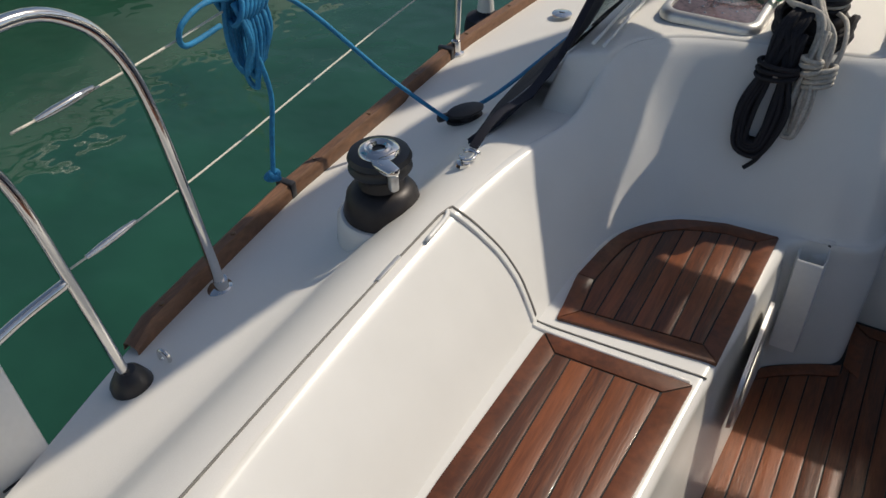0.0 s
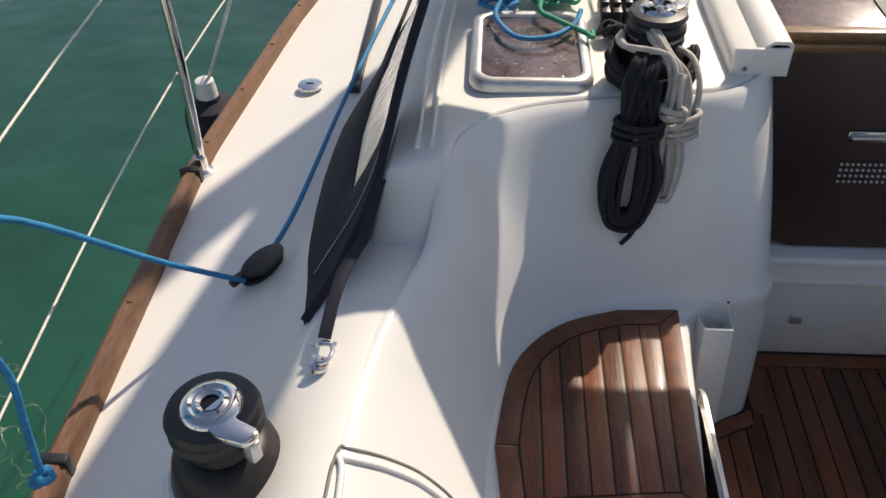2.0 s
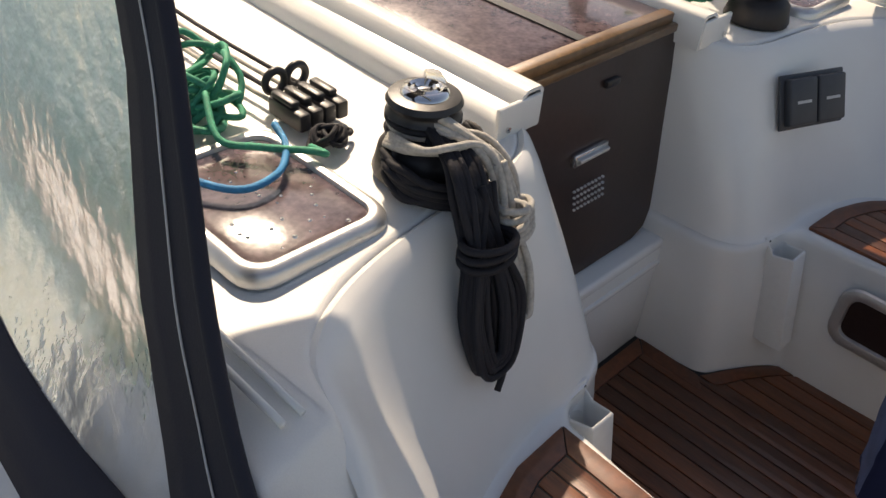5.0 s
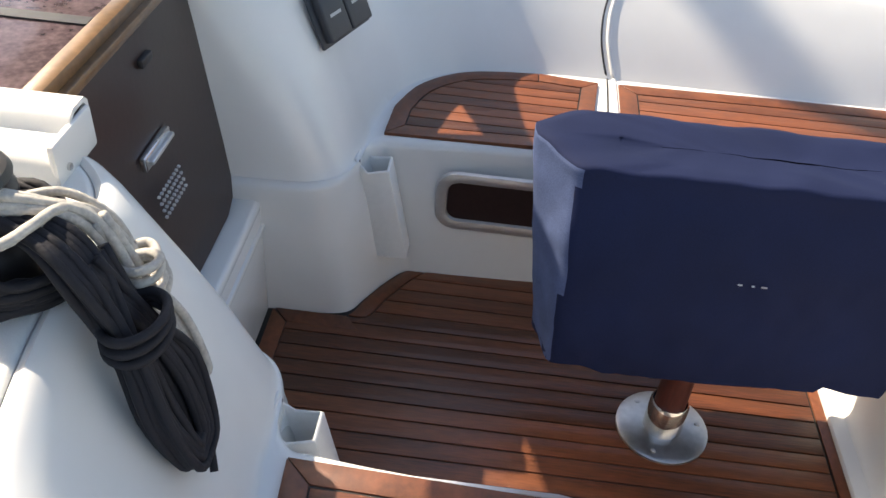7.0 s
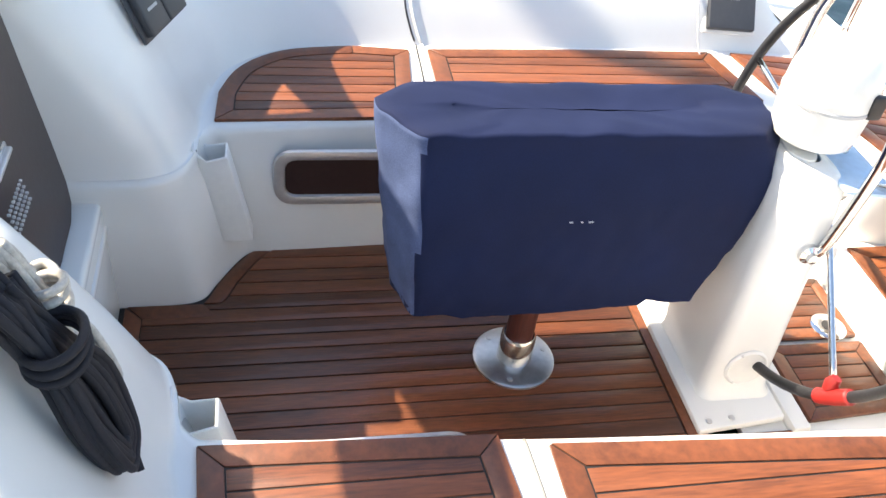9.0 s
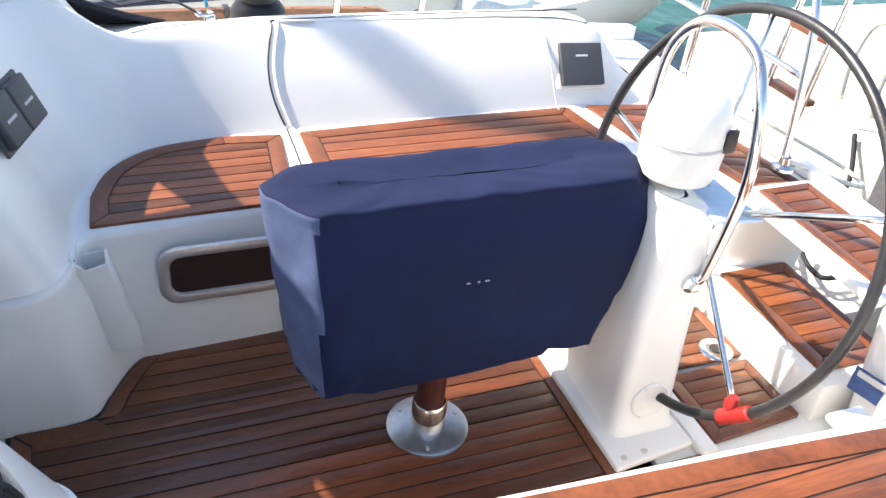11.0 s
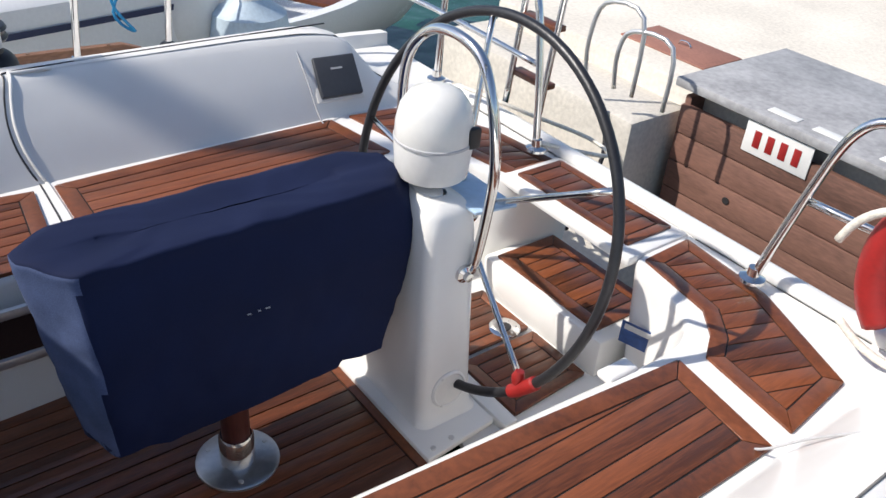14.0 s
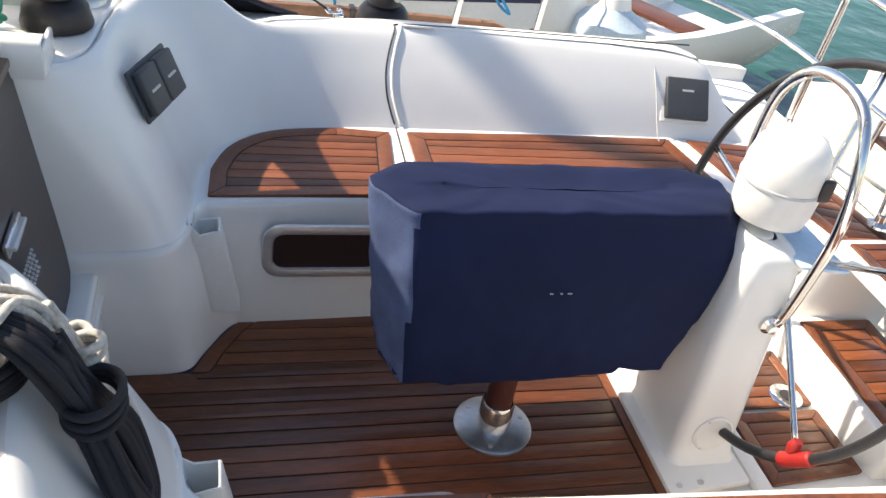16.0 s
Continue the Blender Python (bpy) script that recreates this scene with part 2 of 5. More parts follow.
def teak_pad(parent, outline, corners, z, border=0.05, plank=0.047, gap=0.004, along=(0, 1), thick=0.008):
    """Teak laid on a seat: a dark bed, mitred border boards between the named corners, and planks between them."""
    if area(outline) < 0:
        outline = outline[::-1]
        corners = [len(outline) - 1 - c for c in corners][::-1]
    n = len(outline)
    put("caulking", prism("caulking", shrink(outline, 0.002), z - 0.008, z + thick - 0.003, CAULK, 0), parent)
    inner = shrink(outline, border)
    cut = shrink(outline, border + gap)
    for a, b in zip(corners, corners[1:] + [corners[0] + n]):
        idx = [i % n for i in range(a, b + 1)]
        ring = [outline[i] for i in idx] + [inner[i] for i in reversed(idx)]
        mid = Vector((sum(p[0] for p in ring) / len(ring), sum(p[1] for p in ring) / len(ring)))
        ring = [tuple(mid + (Vector(p) - mid) * 0.992) for p in ring]
        put("border_board", prism("border_board", ring, z - 0.004, z + thick, TEAKX, 0.0012), parent)
    ax, ay = along
    px, py = ay, -ax
    lo = min(px * p[0] + py * p[1] for p in cut)
    hi = max(px * p[0] + py * p[1] for p in cut)
    count = max(1, round((hi - lo) / plank))
    step = (hi - lo) / count
    for k in range(count):
        strip = clip(clip(cut, -px, -py, -(lo + k * step + gap / 2)), px, py, lo + (k + 1) * step - gap / 2)
        if len(strip) > 2 and abs(area(strip)) > 1e-4:
            put("plank", prism("plank", strip, z - 0.004, z + thick - 0.0008, TEAK, 0.001), parent)


# ---- water and harbour ----
put("water", mesh_of("water", [(-600, -600, -0.75), (600, -600, -0.75), (600, 600, -0.75), (-600, 600, -0.75)], [(0, 1, 2, 3)], WATER), label="calm green harbour water with soft ripples", category="water", kind="structure")

# ---- hull and deck moulding ----
SIDE = [  # at seat level, at the top edge, lip of the seat, at the sole
    ((0.90, -1.40), (0.98, -1.40, 0.43), (0.24, -1.40), (0.27, -1.40)),
    ((0.93, -1.22), (1.01, -1.22, 0.44), (0.25, -1.22), (0.28, -1.22)),
    ((0.945, -1.11), (1.04, -1.11, 0.48), (0.30, -1.115), (0.34, -1.10)),
    ((0.95, -1.04), (1.075, -1.04, 0.56), (0.50, -1.055), (0.47, -1.04)),
    ((0.952, -0.97), (1.105, -0.97, 0.635), (0.575, -0.98), (0.51, -0.97)),
    ((0.953, -0.85), (1.135, -0.85, 0.657), (0.598, -0.85), (0.51, -0.85)),
    ((0.952, -0.60), (1.165, -0.60, 0.66), (0.585, -0.60), (0.50, -0.60)),
    ((0.950, -0.20), (1.185, -0.20, 0.665), (0.565, -0.20), (0.485, -0.20)),
    ((0.945, 0.16), (1.185, 0.16, 0.665), (0.545, 0.16), (0.475, 0.16)),
    ((0.935, 0.38), (1.15, 0.42, 0.668), (0.525, 0.38), (0.465, 0.38)),
    ((0.91, 0.54), (1.075, 0.62, 0.69), (0.515, 0.52), (0.46, 0.50)),
    ((0.86, 0.64), (1.045, 0.76, 0.79), (0.508, 0.62), (0.458, 0.56)),
    ((0.77, 0.725), (1.0, 0.87, 0.815), (0.502, 0.68), (0.457, 0.60)),
    ((0.66, 0.765), (0.88, 0.945, 0.82), (0.498, 0.72), (0.456, 0.64)),
    ((0.55, 0.785), (0.70, 0.985, 0.825), (0.492, 0.755), (0.455, 0.665)),
    ((0.46, 0.79), (0.52, 1.0, 0.83), (0.452, 0.785), (0.445, 0.685)),
    ((0.385, 0.80), (0.42, 1.02, 0.835), (0.382, 0.795), (0.40, 0.72)),
    ((0.315, 0.825), (0.35, 1.075, 0.84), (0.313, 0.823), (0.325, 0.765)),
    ((0.275, 0.88), (0.318, 1.15, 0.845), (0.273, 0.878), (0.268, 0.80)),
    ((0.262, 0.96), (0.308, 1.22, 0.85), (0.260, 0.96), (0.25, 0.88)),
    ((0.258, 1.12), (0.305, 1.34, 0.855), (0.256, 1.12), (0.245, 1.10)),
]


def side_rows(s):
    flat = [(*b, *t, *l, *f) for b, t, l, f in SIDE]
    rows = []
    for bx, by, tx, ty, tz, lx, ly, fx, fy in smooth_path(flat, 6):
        seat = 1 if lx < bx - 0.01 else 0
        row = [(fx, fy, -0.02)]
        for k in range(1, 5):
            row.append((fx + (lx - 0.012 - fx) * k / 5, fy + (ly - fy) * k / 5, 0.38 * k / 5))
        row += [(lx - 0.010, ly, 0.355), (lx - 0.012, ly, 0.378), (lx - 0.006, ly, 0.393), (lx + 0.006, ly, 0.399), (lx + 0.02 * seat, ly, 0.40)]
        row += [(lx + (bx - lx) * 0.93, ly + (by - ly) * 0.93, 0.40)]
        dx, dy, dz = tx - bx, ty - by, tz - 0.40
        for a, c in ((0.02, 0.01), (0.06, 0.06), (0.14, 0.16), (0.30, 0.36), (0.5, 0.58), (0.7, 0.78), (0.82, 0.90), (0.91, 0.97), (0.96, 0.99), (1.0, 1.0), (1.05, 0.985)):
            row.append((bx + dx * a, by + dy * a, 0.40 + dz * c))
        rows.append([(s * x, y, z) for x, y, z in row])
    return rows


def deck_rows(s):
    rows = []
    for y in np.linspace(-1.42, 0.80, 34):
        inner = float(np.interp(y, [-1.42, -1.11, -1.04, -0.97, -0.85, -0.6, 0.16, 0.42, 0.62, 0.80], [0.975, 1.035, 1.07, 1.10, 1.13, 1.16, 1.18, 1.145, 1.07, 1.035]))
        up = float(np.interp(y, [-1.42, -1.22, -1.11, -1.04, -0.97, -0.85], [0.02, 0.06, 0.22, 0.55, 0.92, 1.0]))
        edge = float(np.interp(y, [-1.42, -0.81, -0.40, -0.06, 0.21, 1.0], [1.52, 1.62, 1.70, 1.73, 1.75, 1.75]))
        row = [(inner, 0.663), (inner + 0.02, 0.667), (inner + 0.07, 0.660), (1.285, 0.637), (1.32, 0.612), (1.36, 0.572), (1.39, 0.537), (1.415, 0.519), (1.46, 0.510), (edge - 0.06, 0.475), (edge, 0.468), (edge + 0.015, 0.44), (edge + 0.02, 0.2), (edge - 0.12, -0.85)]
        rows.append([(s * x, float(y), z if k > 8 else 0.42 + (z - 0.42) * up) for k, (x, z) in enumerate(row)])
    for y in np.linspace(0.82, 6.0, 18):
        edge = float(np.interp(y, [0.7, 1.2, 2.0, 4.0, 6.0], [1.75, 1.75, 1.66, 1.30, 0.7]))
        k = max(0.0, (y - 1.5) * 0.12) - 0.06 * max(0.0, 1 - (y - 0.8) / 0.7)
        row = [(1.03 - k, 0.663), (1.10 - k, 0.665), (1.19 - k, 0.655), (1.215 - k, 0.635), (1.235 - k, 0.605), (1.255 - k, 0.565), (1.275 - k, 0.532), (1.295 - k, 0.519), (1.34 - k, 0.512), (edge - 0.06, 0.482), (edge, 0.475), (edge + 0.015, 0.44), (edge + 0.02, 0.2), (edge - 0.12, -0.85)]
        rows.append([(s * x, float(y), z) for x, z in row])
    for f, y in ((0.8, 6.26), (0.55, 6.585), (0.3, 6.91), (0.04, 7.25)):
        rows.append([(x * f, y, z + 0.02 * (1 - f)) for x, _, z in rows[51]])
    return rows


for s, side in ((-1, "port"), (1, "starboard")):
    wall = put("wall_" + side, loft("wall", side_rows(s), GEL), label="glossy white moulded cockpit seat and coaming", category="cockpit moulding", kind="structure")
    deck = put("deck_" + side, loft("deck", deck_rows(s), NONSKID), label="white gelcoat side deck with fine nonskid", category="deck", kind="structure")

# cabin top: two sides of the companionway, joined ahead of it
def top_outline(s):
    curve = [(t[0] * 1.0 + 0.0, t[1] + 0.012) for _, t, _, _ in SIDE[11:]]
    return [(s * x, y) for x, y in [(1.17, 0.76)] + curve + [(0.305, 3.6), (0.75, 3.6), (1.12, 1.9)]]


def cabin_top_mesh(s):
    out = smooth_path(top_outline(s)[1:11], 5).tolist()
    out = [top_outline(s)[0]] + [tuple(p) for p in out] + [(s * 0.305, 3.6), (s * 0.75, 3.6), (s * 1.12, 1.9)]
    z = lambda x, y: 0.822 + 0.03 * (1 - abs(x)) + max(0, y - 1.3) * 0.02 - (0.03 if abs(x) > 1.1 else 0)
    n = len(out)
    verts = [(x, y, z(x, y) - 0.004) for x, y in out] + [(x * 1.0 + s * (0.07 if abs(x) > 1.1 else 0), y - (0.15 if (abs(x) > 1.03 and y < 0.9) else 0), 0.5 if abs(x) > 1.1 else 0.62) for x, y in out]
    faces = [tuple(range(n))] + [(i, (i + 1) % n, n + (i + 1) % n, n + i) for i in range(n)]
    return soften(mesh_of("cabin_top", verts, faces, NONSKID), 0.012, 3, 50)


for s in (-1, 1):
    put("cabin_top_" + ("port" if s < 0 else "starboard"), cabin_top_mesh(s), label="white cabin top with fine nonskid pattern", category="deck", kind="structure")
put("cabin_top_centre", block("cabin_top_centre", (0.606, 1.56, 0.26), NONSKID, 0.01, (0, 2.82, 0.742)), label="white cabin top ahead of the sliding hatch", category="deck", kind="structure")
rows = []
for y in np.linspace(3.4, 7.25, 16):
    half = (1.034 - (y - 1.5) * 0.12) * min(1.0, (7.3 - y) / 1.3)
    rows.append([(half * u, float(y), 0.659 + 0.035 * (1 - u * u)) for u in (-1, -0.75, -0.5, -0.25, 0, 0.25, 0.5, 0.75, 1)])
put("deck_forward", loft("deck_forward", rows, NONSKID, thick=0.01), label="white gelcoat foredeck with fine nonskid", category="deck", kind="structure")

# ---- cockpit sole ----
floor = empty("floor", "cockpit floor of dark oiled teak planks with black seams", "floor", kind="structure")


def sole_end(x):
    return float(np.interp(abs(x), [0.0, 0.238, 0.246, 0.268, 0.325, 0.40, 0.445, 0.458], [1.0, 1.0, 0.80, 0.785, 0.76, 0.715, 0.68, 0.665]))


put("caulking", block("caulking", (1.16, 1.50, 0.02), CAULK, 0, (0, 0.30, -0.014)), floor)
SOLE_AFT = -0.435
xs = np.arange(-0.475, 0.4751, 0.05)
for x0, x1 in zip(xs[:-1], xs[1:]):
    a, b = x0 + 0.002, x1 - 0.002
    far = [(x, sole_end(x) - 0.05) for x in np.linspace(b, a, 6)]
    put("plank", prism("plank", [(a, SOLE_AFT + 0.055), (b, SOLE_AFT + 0.055)] + far, -0.006, 0.0, TEAK, 0.0012), floor)
for s in (-1, 1):
    curve = [(s * x, sole_end(x)) for x in np.linspace(0.25, 0.455, 12)]
    put("border_board", prism("border_board", curve + [(x, y - 0.046) for x, y in reversed(curve)], -0.006, 0.0015, TEAKX, 0.0012), floor)
    put("border_board", prism("border_board", [(s * 0.246, 0.80), (s * 0.246, 0.99), (s * 0.200, 0.95), (s * 0.200, 0.762)], -0.006, 0.001, TEAKX, 0.0012), floor)
    put("border_board", prism("border_board", [(s * 0.29, -0.70), (s * 0.51, -0.98), (s * 0.51, -0.44), (s * 0.29, -0.44)], -0.006, 0.001, TEAK, 0.0012), floor)
put("border_board", prism("border_board", [(-0.244, 0.996), (0.244, 0.996), (0.198, 0.952), (-0.198, 0.952)], -0.006, 0.001, TEAKX, 0.0012), floor)
put("border_board", prism("border_board", [(-0.50, SOLE_AFT), (0.50, SOLE_AFT), (0.50, SOLE_AFT + 0.05), (-0.50, SOLE_AFT + 0.05)], -0.006, 0.0015, TEAKX, 0.0012), floor)

# after well: white tray, teak floor and step
well = empty("floor_aft", "white moulded helm well with teak inserts", "floor", kind="structure")
put("tray", block("tray", (1.10, 0.86, 0.02), GEL, 0.004, (0, -0.97, -0.022)), well)
put("tray_rim", block("tray_rim", (0.60, 0.05, 0.035), GEL, 0.008, (0, -0.69, 0.0)), well)
for s in (-1, 1):
    teak_pad(well, [(s * 0.012, -0.73), (s * 0.27, -0.73), (s * 0.25, -1.03), (s * 0.012, -1.03)], [0, 1, 2, 3], 0.0, 0.035, 0.045)
put("step_box", prism("step_box", [(-0.27, -1.36), (0.29, -1.36), (0.29, -1.05), (-0.27, -1.05)], -0.02, 0.125, GEL, 0.015), well)
teak_pad(well, [(-0.22, -1.34), (0.25, -1.34), (0.25, -1.08), (-0.22, -1.08)], [0, 1, 2, 3], 0.126, 0.045, 0.047)
plate = empty("deck_plate", "round stainless deck plate over the emergency tiller", "deck plate", (0.045, -0.955, 0.009))
put("disc", lathe("disc", [(0.0, 0.0), (0.052, 0.0), (0.052, 0.004), (0.046, 0.007), (0.02, 0.007), (0.0, 0.0065)], STEEL), plate)
put("cap", lathe("cap", [(0.0, 0.004), (0.022, 0.004), (0.021, 0.009), (0.0, 0.0095)], BLACK, 20), plate)
for k in range(6):
    a = k * math.pi / 3
    put("screw", lathe("screw", [(0.0, 0.006), (0.005, 0.006), (0.004, 0.009), (0.0, 0.0092)], ALU, 10), plate).location = (0.036 * math.cos(a), 0.036 * math.sin(a), 0)

# forward end of the cockpit: sill under the companionway
sill = empty("wall_forward", "white moulded companionway sill with stepped ledges", "bulkhead", kind="structure")
put("panel", block("panel", (0.62, 0.05, 0.36), GEL, 0.006, (0, 1.035, 0.14)), sill)
put("ledge", block("ledge", (0.62, 0.09, 0.035), GEL, 0.012, (0, 1.055, 0.325), 3), sill)
put("rib", block("rib", (0.60, 0.02, 0.02), GEL, 0.007, (0, 1.012, 0.268)), sill)
lock = empty("lock", "small grey metal lock in the white sill", "lock", (-0.115, 1.008, 0.13))
put("plate", prism("plate", [(-0.014, -0.012), (0.014, -0.012), (0.018, 0.004), (0.014, 0.018), (-0.014, 0.018), (-0.018, 0.004)], -0.003, 0.008, ALU, 0.002), lock).rotation_euler = (radians(90), 0, 0)

# companionway boards
door = empty("companionway_door", "dark smoked acrylic companionway boards, closed", "door", (0, 0, 0))
board = loft("board", [[(-x, y, z), (x, y, z)] for x, y, z in ((0.17, 1.075, 0.345), (0.225, 1.08, 0.36), (0.255, 1.09, 0.40), (0.275, 1.115, 0.55), (0.295, 1.15, 0.75), (0.30, 1.168, 0.855))], WASH, thick=0.014)
put("board", board, door)
put("top_trim", block("top_trim", (0.60, 0.03, 0.022), BRASSY, 0.005, (0, 1.163, 0.865)), door)
hnd = put("handle", block("handle", (0.125, 0.014, 0.030), STEEL, 0.004, (-0.035, 1.113, 0.655)), door)
put("grip", block("grip", (0.11, 0.016, 0.010), ALU, 0.004, (-0.035, 1.102, 0.658)), hnd)
for r in range(4):
    for c in range(9):
        put("vent_hole", block("vent_hole", (0.006, 0.006, 0.005), PALEGREY, 0.001, (-0.095 + c * 0.0135, 1.094 - 0.003 * r, 0.585 - r * 0.015)), door)
put("latch", block("latch", (0.05, 0.014, 0.018), BLACK, 0.004, (0.04, 1.140, 0.80)), door)

# sliding hatch with its garage rails
hatch = empty("sliding_hatch", "wet smoked acrylic sliding hatch over the companionway", "hatch", (0, 0, 0))
put("panel", block("panel", (0.58, 0.85, 0.014), HATCHGLASS, 0.004, (0, 1.60, 0.885)), hatch)
put("edge", block("edge", (0.58, 0.035, 0.030), BRASSY, 0.006, (0, 1.18, 0.885)), hatch)
# Reflection of the hood frame, laid on the pane as a black strip.
put("stripe", block("stripe", (0.03, 0.80, 0.003), BLACK, 0.0, (-0.02, 1.60, 0.8945)), hatch)
for s in (-1, 1):
    rail = put("hatch_rail", loft("hatch_rail", [[(s * 0.29, y, 0.83), (s * 0.29, y, 0.905), (s * 0.30, y, 0.915), (s * 0.335, y, 0.915), (s * 0.35, y, 0.905), (s * 0.36, y, 0.885), (s * 0.40, y, 0.878), (s * 0.415, y, 0.865), (s * 0.42, y, 0.83)] for y in (1.085, 1.09, 3.3)], GEL, thick=0.008), label="white moulded rail beside the sliding hatch", category="hatch rail", group="hatch rails")
    put("end_cap", block("end_cap", (0.125, 0.012, 0.07), GEL, 0.006, (s * 0.355, 1.086, 0.865)), rail)
    put("bolt", lathe("bolt", [(0.0, 0), (0.006, 0), (0.006, 0.004), (0, 0.005)], STEEL, 12), rail, m=pose(s * 0.39, 1.079, 0.852, 90, 0, 0))

# ---- seats ----
for s in (-1, 1):
    arc = [(0.532, 0.225), (0.912, 0.187), (0.93, 0.36), (0.905, 0.53), (0.855, 0.63), (0.77, 0.705), (0.65, 0.748), (0.512, 0.755)]
    sm = [arc[0], arc[1]] + [tuple(p) for p in smooth_path(arc[2:7], 3)] + [arc[7]]
    pad = empty("seat_slats", "dark wet teak seat inlay with a rounded corner", "teak seat", group="seat inlays")
    teak_pad(pad, [(s * x, y) for x, y in sm], [0, 1, 2, len(sm) - 1], 0.4005, 0.045, 0.043)
    pad = empty("seat_slats", "reddish brown teak seat inlay with mitred border", "teak seat", group="seat inlays")
    teak_pad(pad, [(s * x, y) for x, y in [(0.56, 0.135), (0.918, 0.128), (0.935, -0.35), (0.938, -0.83), (0.63, -0.882), (0.595, -0.45)]], [0, 1, 3, 4], 0.4005, 0.05, 0.05)
    pad = empty("seat_slats", "teak inlay of a helm seat at the stern quarter", "teak seat", group="seat inlays")
    teak_pad(pad, [(s * x, y) for x, y in [(0.285, -1.145), (0.275, -1.345), (0.58, -1.31), (0.905, -1.165), (0.935, -0.905), (0.66, -0.95), (0.61, -1.03), (0.53, -1.10)]], [0, 1, 3, 4, 5], 0.4005, 0.042, 0.06, along=(0.35, 1))
    # moulded seams round the locker lid
    prof = [(1.0, 1.0), (0.97, 0.993), (0.91, 0.97), (0.82, 0.90), (0.7, 0.78), (0.5, 0.58), (0.3, 0.36), (0.14, 0.16), (0.06, 0.06), (0.0, 0.004)]
    down = lambda y, up: [(s * (0.945 + 0.24 * a - up * 0.7), y + 0.035 * math.sin(math.pi * min(1, c * 1.02)), 0.40 + 0.265 * c + up * 0.7) for a, c in prof]
    seam = tube("seam", [(s * 1.19, -0.95, 0.664), (s * 1.197, -0.4, 0.666), (s * 1.194, 0.06, 0.667), (s * 1.19, 0.13, 0.667)] + down(0.158, 0.001) + [(s * 0.75, 0.165, 0.4005), (s * 0.56, 0.175, 0.4005), (s * 0.547, 0.176, 0.39), (s * 0.54, 0.178, 0.33)], 0.0030, BLACK if s > 0 else SEALANT, 4, 6)
    put("trim_seam", seam, label="joint round a moulded locker lid", category="seam", group="locker seams", kind="structure")
    put("trim_rim", tube("rim", [(s * 1.172, 0.02, 0.667), (s * 1.175, 0.11, 0.667)] + down(0.138, 0.001) + [(s * 0.75, 0.140, 0.400), (s * 0.57, 0.147, 0.400)], 0.006, GEL, 4, 8), label="raised white rim of a moulded locker lid", category="seam", group="locker rims", kind="structure")
    # winch handle pocket on the seat front
    pocket = empty("winch_handle_pocket", "white plastic winch handle pocket, open at the top", "winch handle holder", (s * 0.418, 0.772, 0.375), group="handle pockets")
    outer = [(-0.034, -0.052), (0.034, -0.052), (0.040, 0.0), (0.036, 0.026), (-0.036, 0.026), (-0.040, 0.0)]
    rows = []
    for k, z in ((1.0, -0.27), (1.0, 0.0), (0.93, 0.004), (0.86, 0.0), (0.84, -0.10), (0.7, -0.12)):
        rows.append([(x * k, y * k + 0.20 * z, z + (0.014 if y > 0.01 and z > -0.05 else -0.010 if y == 0 and z > -0.05 else 0)) for x, y in outer + outer[:1]])
    pk = put("pocket", soften(loft("pocket", rows, WHITEPL, sharp=30), 0.004), pocket)
    put("back_plate", block("back_plate", (0.088, 0.008, 0.06), WHITEPL, 0.004, (0, 0.030, 0.004)), pocket)
    for k in (-1, 1):
        put("screw", lathe("screw", [(0, 0), (0.005, 0), (0.004, 0.003), (0, 0.0032)], BLACK, 10), pocket, m=pose(k * 0.030, 0.024, 0.020, 90, 0, 0))
    # opening portlight in the seat front
    light_ = empty("portlight", "aluminium framed portlight with a dark pane in the seat front", "portlight", (s * 0.480, 0.425, 0.248), group="portlights")
    def ring(w, h, r):
        return [(sx * (w - r) + r * math.cos(a), sy * (h - r) + r * math.sin(a)) for sx, sy, a0 in ((1, 1, 0), (-1, 1, 90), (-1, -1, 180), (1, -1, 270)) for a in [radians(a0 + q) for q in (0, 22, 45, 68, 90)]]
    frames = [[(x, y, z) for x, y in ring(w, h, r)] for w, h, r, z in ((0.182, 0.090, 0.052, 0.0), (0.180, 0.088, 0.052, 0.010), (0.168, 0.076, 0.044, 0.014), (0.154, 0.062, 0.034, 0.010), (0.150, 0.058, 0.030, 0.0))]
    put("frame", loft("frame", [r + r[:1] for r in frames], ALU), light_)
    put("pane", prism("pane", ring(0.150, 0.058, 0.030), 0.001, 0.003, WASH, 0), light_)
    light_.rotation_euler = (radians(90), 0, radians(-90 * s))
    light_.location.x -= s * 0.004

for s in (-1, 1):
    put("trim_seam", tube("seam", [(s * 1.145, -0.785, 0.659), (s * 1.10, -0.785, 0.615), (s * 1.02, -0.785, 0.53), (s * 0.95, -0.785, 0.44), (s * 0.915, -0.79, 0.403)], 0.003, PALEGREY, 5, 6), label="fine moulded joint in the white seat back", category="seam", group="back seams", kind="structure")
    put("lid_stop", block("lid_stop", (0.05, 0.10, 0.022), GEL, 0.010, (s * 0.572, -0.73, 0.395), 3), label="white moulded stop on the seat edge", category="moulding", group="lid stops", kind="structure")
    put("lid_hinge", block("lid_hinge", (0.010, 0.09, 0.008), ALU, 0.002, (s * 1.196, -0.10, 0.668)), label="narrow metal hinge in the locker joint", category="hinge", group="lid hinges")

